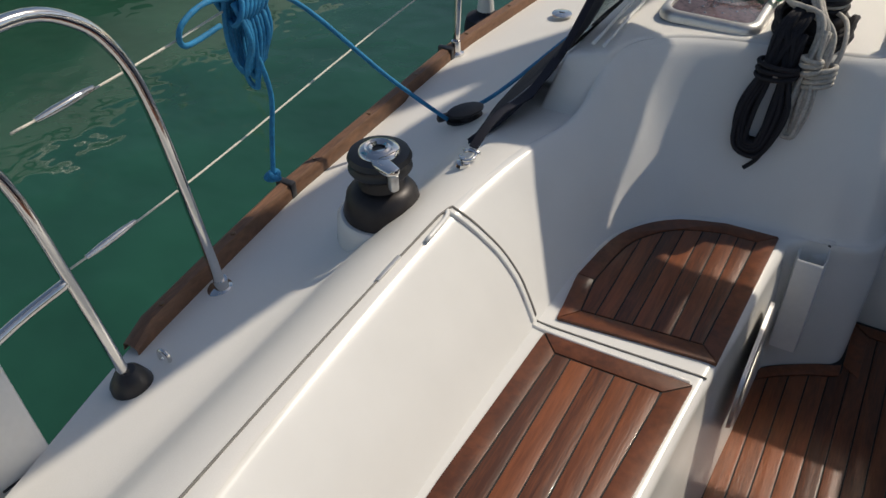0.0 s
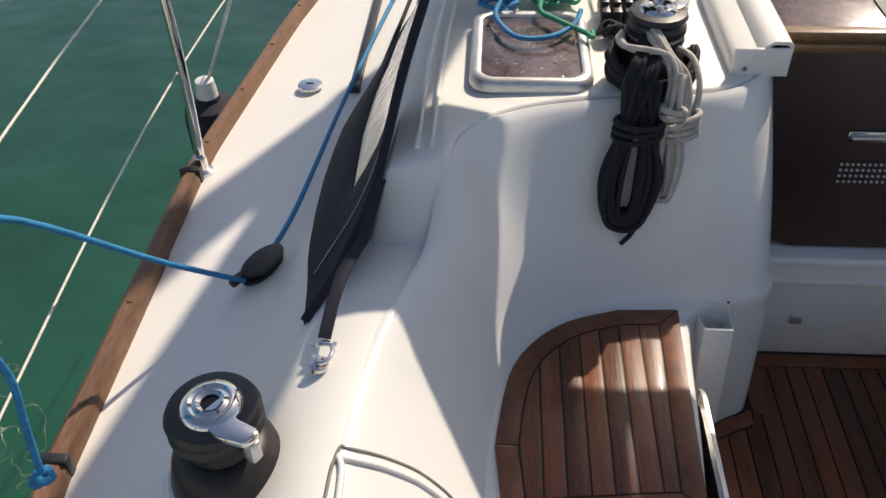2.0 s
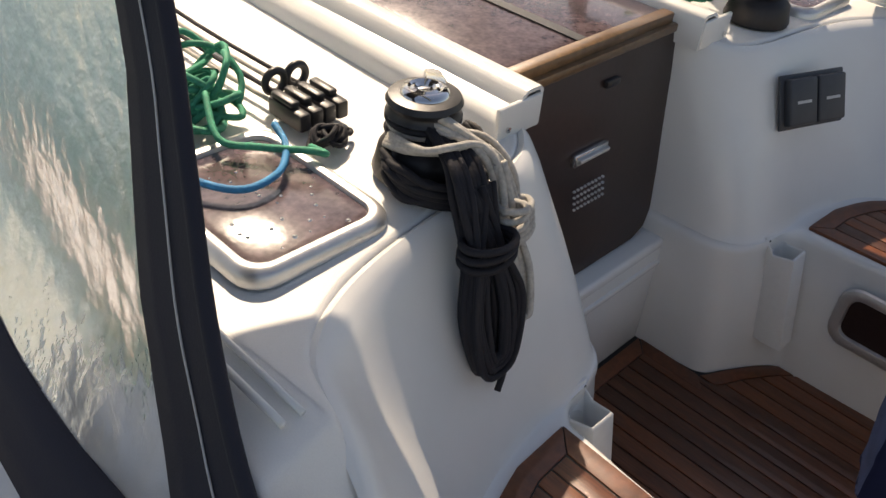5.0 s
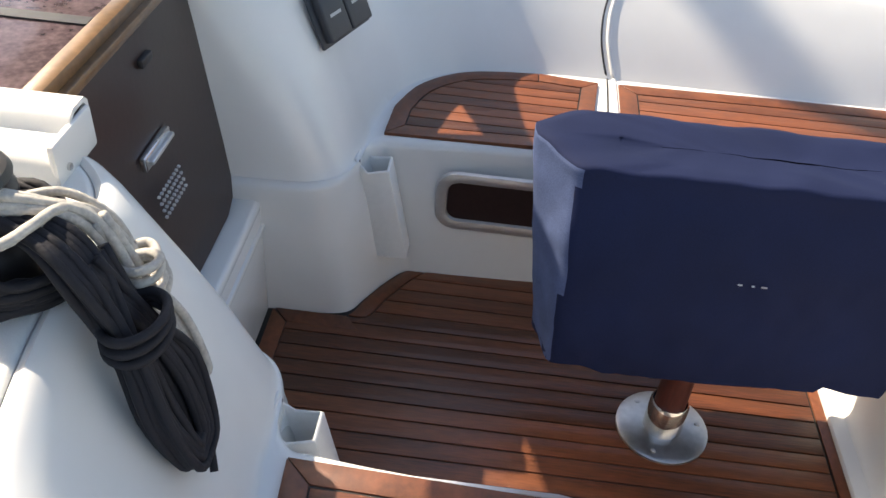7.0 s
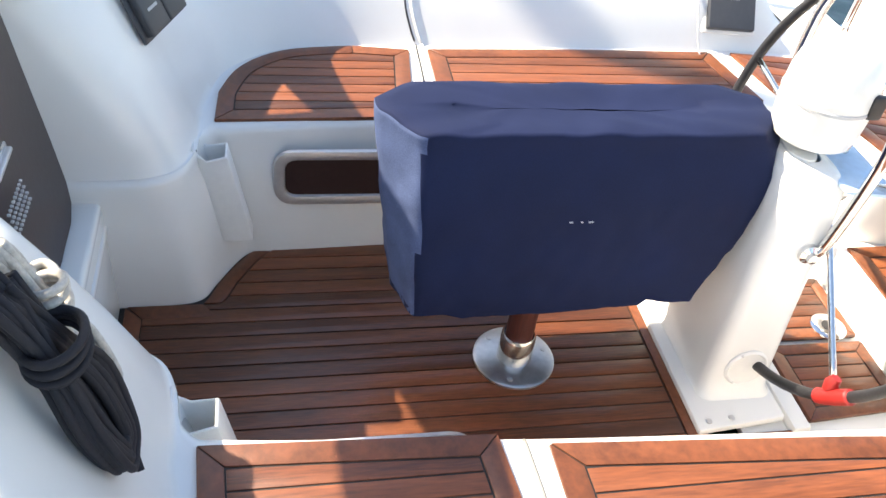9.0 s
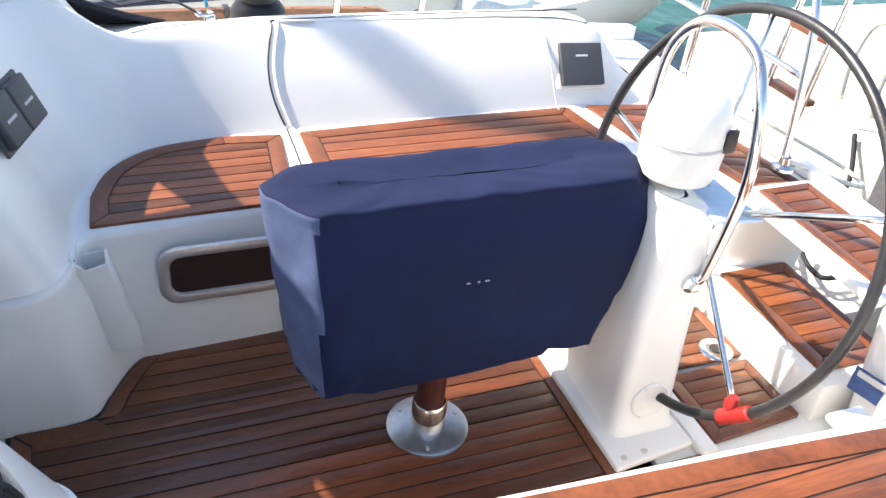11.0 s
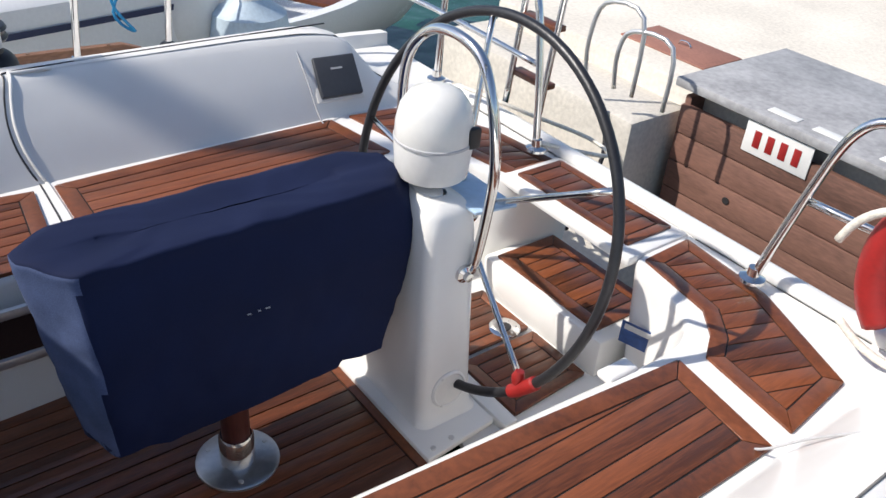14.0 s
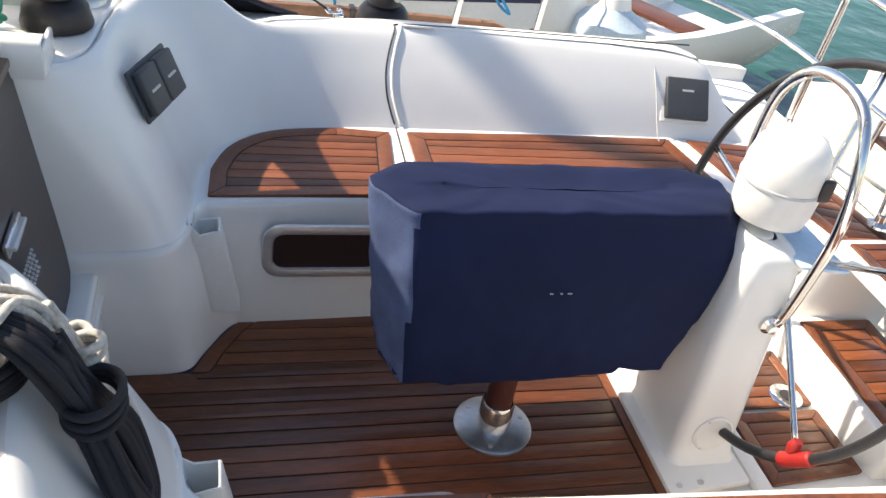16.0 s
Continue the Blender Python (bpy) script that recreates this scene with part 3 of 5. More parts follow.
# side pads of the stern and centre transom seat
transom = empty("wall_stern", "white moulded transom with a gap under the seat", "transom", kind="structure")
for x0, x1, z1 in ((-1.50, -0.27, 0.40), (0.29, 1.50, 0.40), (-0.27, 0.29, -0.02)):
    put("panel", block("panel", (x1 - x0 - 0.003, 0.05, z1 + 0.85), GEL, 0.012, ((x0 + x1) / 2, -1.385, (z1 - 0.85) / 2)), transom)
put("coaming_cap", block("coaming_cap", (1.9, 0.05, 0.05), GEL, 0.018, (0, -1.40, 0.415), 3), transom)
bridge = empty("transom_seat", "removable white transom seat with teak slats", "seat", (0, 0, 0))
put("base", block("base", (0.58, 0.27, 0.035), GEL, 0.012, (0.03, -1.24, 0.392)), bridge)
teak_pad(bridge, [(-0.21, -1.345), (0.28, -1.345), (0.28, -1.15), (-0.21, -1.15)], [0, 1, 2, 3], 0.4105, 0.03, 0.05, along=(0, 1))

STICKER = material("blue sticker film", (0.03, 0.07, 0.20), 0.4, spread=0.3, scale=40)
# warning sticker on the helm seat front
sticker = put("sticker", block("sticker", (0.12, 0.003, 0.075), STICKER, 0.0, (0, 0, 0)), label="blue information sticker on the helm seat front", category="sticker")
sticker.matrix_world = pose(-0.385, -1.066, 0.22, 0, 0, 16)
put("print_bar", block("print_bar", (0.10, 0.002, 0.018), PALEGREY, 0.0, (0, 0.0022, 0.022)), sticker)

# ---- table under its cover ----
table = empty("cockpit_table", "folded cockpit table under a navy canvas cover", "table", (0, 0, 0))
put("foot_plate", lathe("foot_plate", [(0, 0), (0.108, 0), (0.108, 0.006), (0.10, 0.010), (0.045, 0.012), (0.042, 0.02), (0, 0.02)], PLATESTEEL, 40), table)
put("collar", lathe("collar", [(0.0, 0.01), (0.046, 0.01), (0.045, 0.09), (0.040, 0.098), (0.0, 0.098)], STEEL, 32), table)
put("leg", lathe("leg", [(0, 0.05), (0.036, 0.05), (0.036, 0.5), (0, 0.5)], material("red brown table leg", (0.10, 0.028, 0.02), 0.4, spread=0.3, stretch=(3, 3, 0.4)), 28), table)
for k in range(3):
    a = radians(40 + 120 * k)
    put("screw", lathe("screw", [(0, 0.008), (0.008, 0.008), (0.006, 0.0125), (0, 0.013)], ALU, 12), table).location = (0.085 * math.cos(a), 0.085 * math.sin(a), 0)


def cover_mesh():
    """Cloth over the folded leaves: chamfered ends, soft edges and hanging folds."""
    rows = []
    zs = [0.722, 0.723, 0.724, 0.724, 0.722, 0.717] + [0.706 - 0.0142 * k for k in range(30)] + [0.277, 0.274, 0.29]
    low = len(zs) - 13
    inset = [0.01, 0.35, 0.65, 0.90, 0.98, 0.998]
    n = 132
    for zi, z in enumerate(zs):
        u = max(0.0, (0.69 - z) / 0.40)
        wx = 0.108 + 0.022 * min(1, u * 3) + 0.028 * u
        cx = 0.072 - 0.012 * u
        y0, y1 = 0.395 - 0.055 * u, -float(np.interp(z, [0.28, 0.34, 0.42, 0.52, 0.62, 0.68, 0.71], [0.425, 0.445, 0.485, 0.520, 0.538, 0.525, 0.500]))
        k_in = inset[zi] if zi < 6 else 1.0
        corner = [(wx, y1 + 0.08), (wx, y0 - 0.08 + 0.05 * u), (wx - 0.065, y0 + 0.003), (-wx + 0.11, y0 + 0.003), (-wx, y0 - 0.08 + 0.05 * u), (-wx, y1 + 0.06), (-wx + 0.075, y1), (wx - 0.05, y1)]
        mid_y = (y0 + y1) / 2
        corner = [(x * k_in, mid_y + (y - mid_y) * (k_in if k_in > 0.5 else k_in * 0.5 + 0.5 * 0.93)) for x, y in corner]
        per = [(Vector(corner[(i + 1) % 8]) - Vector(corner[i])).length for i in range(8)]
        tot = sum(per)
        pts = []
        for k in range(n):
            d = tot * k / n
            i = 0
            while i < 7 and d > per[i]:
                d -= per[i]
                i += 1
            pts.append(Vector(corner[i]).lerp(Vector(corner[(i + 1) % 8]), d / max(per[i], 1e-6)))
        sm = [(pts[k - 1] + pts[k] * 14 + pts[(k + 1) % n]) / 16 for k in range(n)]
        row = []
        for p in sm:
            f = (noise.noise((p.x * 5, p.y * 5, z * 2.5)) * 0.007 + noise.noise((p.x * 9 + p.y * 14, p.y * 9 - z * 12, z * 6)) * 0.005 + (0.5 - abs(noise.noise((p.y * 11 + z * 7, z * 4 - p.y * 5, p.x * 6)))) * 0.009 + noise.noise((p.x * 30, p.y * 34 + z * 20, z * 26)) * 0.0028) * min(1, 0.25 + u)
            out = Vector((p.x, 0)).normalized() if abs(p.y) < 0.3 else Vector((p.x, p.y * 0.3)).normalized()
            sag = 0.0
            if zi >= low:
                sag = noise.noise((p.x * 4 + 3, p.y * 6, 1.0)) * 0.025 + (0.06 if p.y < -0.42 else 0.0) + (0.02 if p.y < -0.25 else 0)
                sag *= (zi - low + 1) / 13
            dip = 0.006 * noise.noise((p.x * 9, p.y * 8, 4)) + 0.005 * noise.noise((p.x * 25, p.y * 14, 9)) if zi < 8 else 0.0
            row.append((cx + p.x + out.x * f, p.y + out.y * f, z + sag + dip - (0.004 if zi < 2 else 0)))
        rows.append(row + row[:1])
    return loft("cover", rows, NAVY, sharp=75)


cover = put("cover", cover_mesh(), table, "navy canvas cover with soft folds, its end coloured as sunlit")
# Paler navy for the forward faces: sunlight on the end put into the colour.
NAVY_SUNLIT = material("sunlit navy canvas", (0.080, 0.108, 0.205), 0.85, spread=0.35, scale=14, fine=420, bump=0.35, depth=0.001)
NAVY_SUNLIT.node_tree.nodes["Principled BSDF"].inputs["Specular IOR Level"].default_value = 0.15
cover.data.materials.append(NAVY_SUNLIT)
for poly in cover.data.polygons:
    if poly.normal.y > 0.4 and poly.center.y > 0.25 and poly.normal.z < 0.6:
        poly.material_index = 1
for k, (y, w) in enumerate(((-0.02, 0.012), (-0.045, 0.008), (-0.066, 0.016))):
    put("printed_mark", block("printed_mark", (0.003, w * 0.7, 0.0022), PALEGREY, 0.0, (-0.084, y, 0.53)), cover)

# ---- steering pedestal ----
ped = empty("steering_pedestal", "white moulded steering pedestal with a compass", "pedestal", (0, 0, 0))
put("base", prism("base", [(-0.285, -0.41), (0.285, -0.41), (0.26, -0.66), (-0.26, -0.66)], -0.005, 0.018, GEL, 0.008), ped)
col = []
for z, hx, y0, y1 in ((0.015, 0.200, -0.445, -0.655), (0.03, 0.180, -0.455, -0.648), (0.08, 0.168, -0.462, -0.645), (0.25, 0.155, -0.468, -0.642), (0.45, 0.140, -0.475, -0.640), (0.58, 0.132, -0.480, -0.638), (0.640, 0.124, -0.485, -0.632), (0.662, 0.105, -0.50, -0.615), (0.668, 0.06, -0.53, -0.59)):
    w, cy, hy, r = hx, (y0 + y1) / 2, (y0 - y1) / 2, 0.035
    r = min(r, hy * 0.8)
    ringp = [(sx * (w - r) + r * math.cos(a), cy + sy * (hy - r) + r * math.sin(a), z) for sx, sy, a0 in ((1, 1, 0), (-1, 1, 90), (-1, -1, 180), (1, -1, 270)) for a in [radians(a0 + q) for q in (0, 22, 45, 68, 90)]]
    col.append(ringp + ringp[:1])
put("column", loft("column", col, GEL, sharp=60), ped)
put("column_cap", prism("column_cap", [(0.06 * math.cos(a), -0.555 + 0.035 * math.sin(a)) for a in np.linspace(0, 2 * math.pi, 20, endpoint=False)], 0.64, 0.672, GEL, 0.004), ped)
speaker = put("vent_disc", lathe("vent_disc", [(0, 0), (0.058, 0), (0.058, 0.004), (0.052, 0.008), (0.048, 0.005), (0, 0.006)], WHITEPL, 32), ped, m=pose(-0.166, -0.556, 0.108, 0, -86, 0))
for k in range(3):
    a = radians(30 + 120 * k)
    put("screw", lathe("screw", [(0, 0.006), (0.004, 0.006), (0.003, 0.009), (0, 0.0092)], ALU, 8), speaker).location = (0.053 * math.cos(a), 0.053 * math.sin(a), 0)
for x, y in ((-0.258, -0.445), (-0.253, -0.51), (0.258, -0.445), (0.253, -0.51)):
    put("bolt", lathe("bolt", [(0, 0.016), (0.009, 0.016), (0.008, 0.021), (0, 0.0215)], ALU, 12), ped).location = (x, y, 0)
bowl = put("compass", lathe("compass", [(0.0, 0.692), (0.070, 0.694), (0.088, 0.703), (0.095, 0.725), (0.099, 0.782), (0.098, 0.80)], WHITEPL, 40), ped, "white plastic compass binnacle")
bowl.location = (0.008, -0.575, 0)
put("dome", lathe("dome", [(0.098, 0.80), (0.099, 0.805), (0.097, 0.845), (0.088, 0.885), (0.066, 0.916), (0.036, 0.930), (0.0, 0.934)], DOMEGLASS, 40), bowl)
put("band", lathe("band", [(0.0985, 0.796), (0.1012, 0.798), (0.1012, 0.804), (0.0985, 0.806)], PALEGREY, 40), bowl)
put("clip", block("clip", (0.02, 0.035, 0.055), BLACK, 0.006, (-0.086, -0.056, 0.82)), bowl)
put("neck", lathe("neck", [(0, 0.64), (0.03, 0.64), (0.028, 0.697), (0, 0.697)], BLACK, 20), bowl)
guard = put("guard_rail", tube("guard_rail", [(-0.135, -0.605, 0.470), (-0.150, -0.615, 0.50), (-0.185, -0.61, 0.70), (-0.192, -0.605, 0.82), (-0.165, -0.60, 0.955), (-0.10, -0.61, 1.035), (0.0, -0.61, 1.06), (0.10, -0.61, 1.035), (0.165, -0.60, 0.955), (0.192, -0.605, 0.82), (0.185, -0.61, 0.70), (0.150, -0.615, 0.50), (0.135, -0.605, 0.470)], 0.0135, STEEL, 6, 12), ped, "polished stainless guard hoop")
for s in (-1, 1):
    put("clamp", lathe("clamp", [(0, 0), (0.026, 0), (0.024, 0.012), (0.013, 0.018), (0.012, 0.03), (0, 0.031)], STEEL, 20), guard, m=pose(s * 0.136, -0.59, 0.470, 0, s * 90, 0))
put("shelf", prism("shelf", [(-0.15, -0.60), (0.15, -0.60), (0.17, -0.72), (-0.17, -0.72)], 0.645, 0.655, material("pale blue clear shelf", (0.45, 0.6, 0.75), 0.2, spread=0.1), 0.004), ped)

# ---- wheel ----
wheel = empty("helm_wheel", "large black leather rimmed wheel with stainless spokes", "wheel", (-0.015, -0.690, 0.582))
R = 0.502
put("rim", tube("rim", [(R * math.cos(a), 0, R * math.sin(a)) for a in np.linspace(0, 2 * math.pi, 48, endpoint=False)], 0.0135, material("black leather", (0.02, 0.02, 0.022), 0.35, spread=0.3, scale=30, fine=150, bump=0.3), 2, 12, closed=True), wheel)
for k in range(5):
    a = radians(-138 + 72 * k)
    put("spoke", tube("spoke", [(0.04 * math.cos(a), 0.03, 0.04 * math.sin(a)), (0.2 * math.cos(a), 0.02, 0.2 * math.sin(a)), (R * math.cos(a), 0, R * math.sin(a))], 0.0085, STEEL, 3, 10), wheel)
hub = put("hub", lathe("hub", [(0, 0.0), (0.05, 0.0), (0.05, 0.02), (0.03, 0.035), (0.03, 0.10), (0, 0.10)], STEEL, 24), wheel, m=pose(0, 0.0, 0, -90, 0, 0))
put("king_spoke_wrap", tube("wrap", [(R * math.cos(a), 0, R * math.sin(a)) for a in np.linspace(radians(-143.5), radians(-132.5), 7)], 0.019, RED, 2, 12), wheel, "red cord wrapped on the rim")
put("knob", lathe("knob", [(0, -0.02), (0.012, -0.019), (0.018, 0), (0.012, 0.019), (0, 0.02)], RED, 16), wheel).location = ((R - 0.03) * math.cos(radians(-138)), 0.006, (R - 0.03) * math.sin(radians(-138)))
wheel.rotation_euler = (radians(13), 0, 0)

# ---- instruments ----
def instrument(at, rot, w, h, label, n=1):
    inst = empty("instrument_cover", label, "instrument", at)
    put("bezel", block("bezel", (w * n + 0.02, h + 0.02, 0.010), WHITEPL if n == 1 else GREYPL, 0.004), inst)
    for k in range(n):
        c = put("cover", block("cover", (w - 0.006, h, 0.026), GREYPL, 0.006, ((k - (n - 1) / 2) * w, 0, 0.014), 3), inst)
        put("logo_bar", block("logo_bar", (0.045, 0.007, 0.001), PALEGREY, 0.0, ((k - (n - 1) / 2) * w, h * 0.18 if n == 1 else 0, 0.0275)), c)
    inst.rotation_euler = rot
    return inst


instrument((1.028, -0.905, 0.520), (radians(50), 0, radians(-96)), 0.168, 0.150, "charcoal instrument cover set in the white coaming")
instrument((0.55, 0.880, 0.713), (radians(66), 0, radians(-20)), 0.095, 0.115, "pair of charcoal instrument covers on the white bulkhead", 2)

# ---- sprayhood ----
def hood_point(s, u, v):
    """u: from the after hoop forward, v: from the foot of the hoop to the middle of its top."""
    hoop = smooth_path([(1.30, 0.46, 0.63), (1.235, 0.60, 0.69), (1.185, 0.76, 0.78), (1.14, 0.88, 0.93), (1.075, 1.01, 1.11), (1.01, 1.14, 1.31), (0.88, 1.22, 1.50), (0.60, 1.28, 1.62), (0.3, 1.30, 1.66), (0.0, 1.30, 1.67)], 4)
    front = smooth_path([(1.20, 1.95, 0.60), (1.16, 1.97, 0.70), (1.12, 1.98, 0.80), (1.08, 1.97, 0.95), (1.03, 1.90, 1.14), (0.96, 1.78, 1.34), (0.84, 1.66, 1.49), (0.57, 1.60, 1.61), (0.28, 1.57, 1.645), (0.0, 1.56, 1.655)], 4)
    k = v * (len(hoop) - 1)
    i = min(int(k), len(hoop) - 2)
    a = hoop[i] + (hoop[i + 1] - hoop[i]) * (k - i)
    b = front[i] + (front[i + 1] - front[i]) * (k - i)
    p = a + (b - a) * u
    bulge = math.sin(math.pi * min(1, u * 1.2)) * max(0, 0.25 - v) * 0.35
    fold = 0.010 * noise.noise((p[0] * 3, p[1] * 5, p[2] * 5))
    return (s * (p[0] + bulge + fold), p[1], p[2] - bulge * 0.2)


hood = empty("sprayhood", "raised navy canvas sprayhood with creased clear windows", "sprayhood", (0, 0, 0))
US = [0, 0.02, 0.05, 0.09, 0.13, 0.17, 0.25, 0.33, 0.41, 0.49, 0.57, 0.65, 0.73, 0.81, 0.88, 0.94, 1.0]
VS = [0, 0.03, 0.06, 0.10, 0.14, 0.18, 0.22, 0.26, 0.30, 0.35, 0.40, 0.45, 0.50, 0.54, 0.58, 0.62, 0.66, 0.72, 0.80, 0.90, 1.0]


def in_window(u, v):
    return 0.19 < u < 0.90 and 0.09 + 0.06 * abs(u - 0.5) < v < 0.56 - 0.30 * max(0, 0.22 - u) - 0.1 * max(0, u - 0.7)


for s in (-1, 1):
    grid = [[hood_point(s, u, v) for v in VS] for u in US]
    w = len(VS)
    verts = [p for r in grid for p in r]
    cloth, clearf = [], []
    for i in range(len(US) - 1):
        for k in range(w - 1):
            f = (i * w + k, (i + 1) * w + k, (i + 1) * w + k + 1, i * w + k + 1)
            (clearf if in_window((US[i] + US[i + 1]) / 2, (VS[k] + VS[k + 1]) / 2) else cloth).append(f)
    for nm, faces, mat, th in (("canvas", cloth, HOODCLOTH, 0.004), ("side_window", clearf, VINYL, 0.0)):
        me = mesh_of(nm, verts, faces, mat, True)
        bm = bmesh.new()
        bm.from_mesh(me)
        bmesh.ops.delete(bm, geom=[v for v in bm.verts if not v.link_faces], context="VERTS")
        if th:
            bmesh.ops.solidify(bm, geom=bm.faces, thickness=th)
        for f in bm.faces:
            f.smooth = True
        bm.to_mesh(me)
        bm.free()
        ob = put(nm, me, hood)
        if mat is VINYL:
            ob.visible_shadow = False
    edge = [hood_point(s, 0.012, v) for v in np.linspace(0, 1, 26)]
    put("hem", tube("hem", [(x, y - 0.006, z) for x, y, z in edge], 0.011, HOODCLOTH, 2, 8), hood)
    put("stitching", tube("stitching", [(x + s * 0.006, y, z + 0.003) for x, y, z in [hood_point(s, 0.075, v) for v in np.linspace(0.03, 0.6, 20)]], 0.0016, PALEGREY, 2, 5), hood)
    put("strap", loft("strap", [[(s * (x - 0.012), y, z), (s * (x + 0.012), y + 0.004, z)] for x, y, z in ((1.245, 0.375, 0.685), (1.235, 0.43, 0.72), (1.225, 0.50, 0.735), (1.20, 0.60, 0.73), (1.175, 0.72, 0.79))], HOODCLOTH, thick=0.004), hood)
    sh = put("shackle", tube("shackle", [(s * (1.245 + 0.018 * math.cos(a)), 0.352 + 0.026 * math.sin(a), 0.676) for a in np.linspace(0.4, 2 * math.pi - 0.4, 12)], 0.0045, STEEL, 3, 8), hood)
    put("pin", tube("pin", [(s * 1.222, 0.372, 0.676), (s * 1.268, 0.372, 0.676)], 0.0045, STEEL, 2, 8), sh)
    put("pad_eye", lathe("pad_eye", [(0, 0.655), (0.020, 0.655), (0.018, 0.664), (0.006, 0.668), (0.006, 0.678), (0, 0.679)], STEEL, 16), hood).location = (s * 1.25, 0.335, 0)
    fw = [[hood_point(s, 1.0, v) for v in np.linspace(0.25, 1, 9)], [(s * x, 2.55, 0.86 + 0.03 * (1 - x)) for x in np.linspace(1.0, 0, 9)]]
    mid = [tuple(np.array(a) * 0.15 + np.array(b) * 0.85) for a, b in zip(fw[0], fw[1])]
    pane = put("front_window", loft("front_window", [fw[0], mid], VINYL), hood)
    pane.visible_shadow = False
    put("front_hem", loft("front_hem", [mid, fw[1]], HOODCLOTH, thick=0.004), hood)

# ---- winches ----
def winch(name, at, label, turn=0.0, scale=1.0, group=""):
    wn_ = empty(name, label, "winch", at, group)
    put("base", lathe("base", [(0, 0), (0.086, 0), (0.088, 0.008), (0.082, 0.03), (0.078, 0.05), (0.066, 0.066), (0.052, 0.075), (0, 0.075)], DRUM, 36), wn_)
    put("drum", lathe("drum", [(0, 0.07), (0.052, 0.07), (0.047, 0.085), (0.046, 0.10), (0.050, 0.112), (0, 0.112)], DRUM, 32), wn_)
    jaw = put("self_tailer", lathe("self_tailer", [(0, 0.108), (0.064, 0.11), (0.069, 0.118), (0.062, 0.128), (0.062, 0.132), (0.069, 0.142), (0.064, 0.152), (0.045, 0.156), (0, 0.156)], BLACK, 36), wn_)
    cap = put("top_cap", lathe("top_cap", [(0.014, 0.150), (0.014, 0.162), (0.020, 0.166), (0.026, 0.163), (0.031, 0.166), (0.040, 0.163), (0.046, 0.155), (0.046, 0.150)], STEEL, 32), wn_)
    put("socket", lathe("socket", [(0, 0.152), (0.0135, 0.152), (0.0135, 0.158), (0, 0.157)], BLACK, 8), cap)
    put("stripper_arm", prism("stripper_arm", [(0.0, -0.030), (0.05, -0.034), (0.088, -0.018), (0.092, 0.0), (0.085, 0.012), (0.05, 0.006), (0.0, 0.030)], 0.144, 0.160, STEEL, 0.005), wn_)
    put("line_guide", block("line_guide", (0.022, 0.02, 0.04), ALU, 0.006, (0.082, -0.004, 0.128)), wn_)
    wn_.rotation_euler = (0, 0, radians(turn))
    wn_.scale = (scale,) * 3
    return wn_


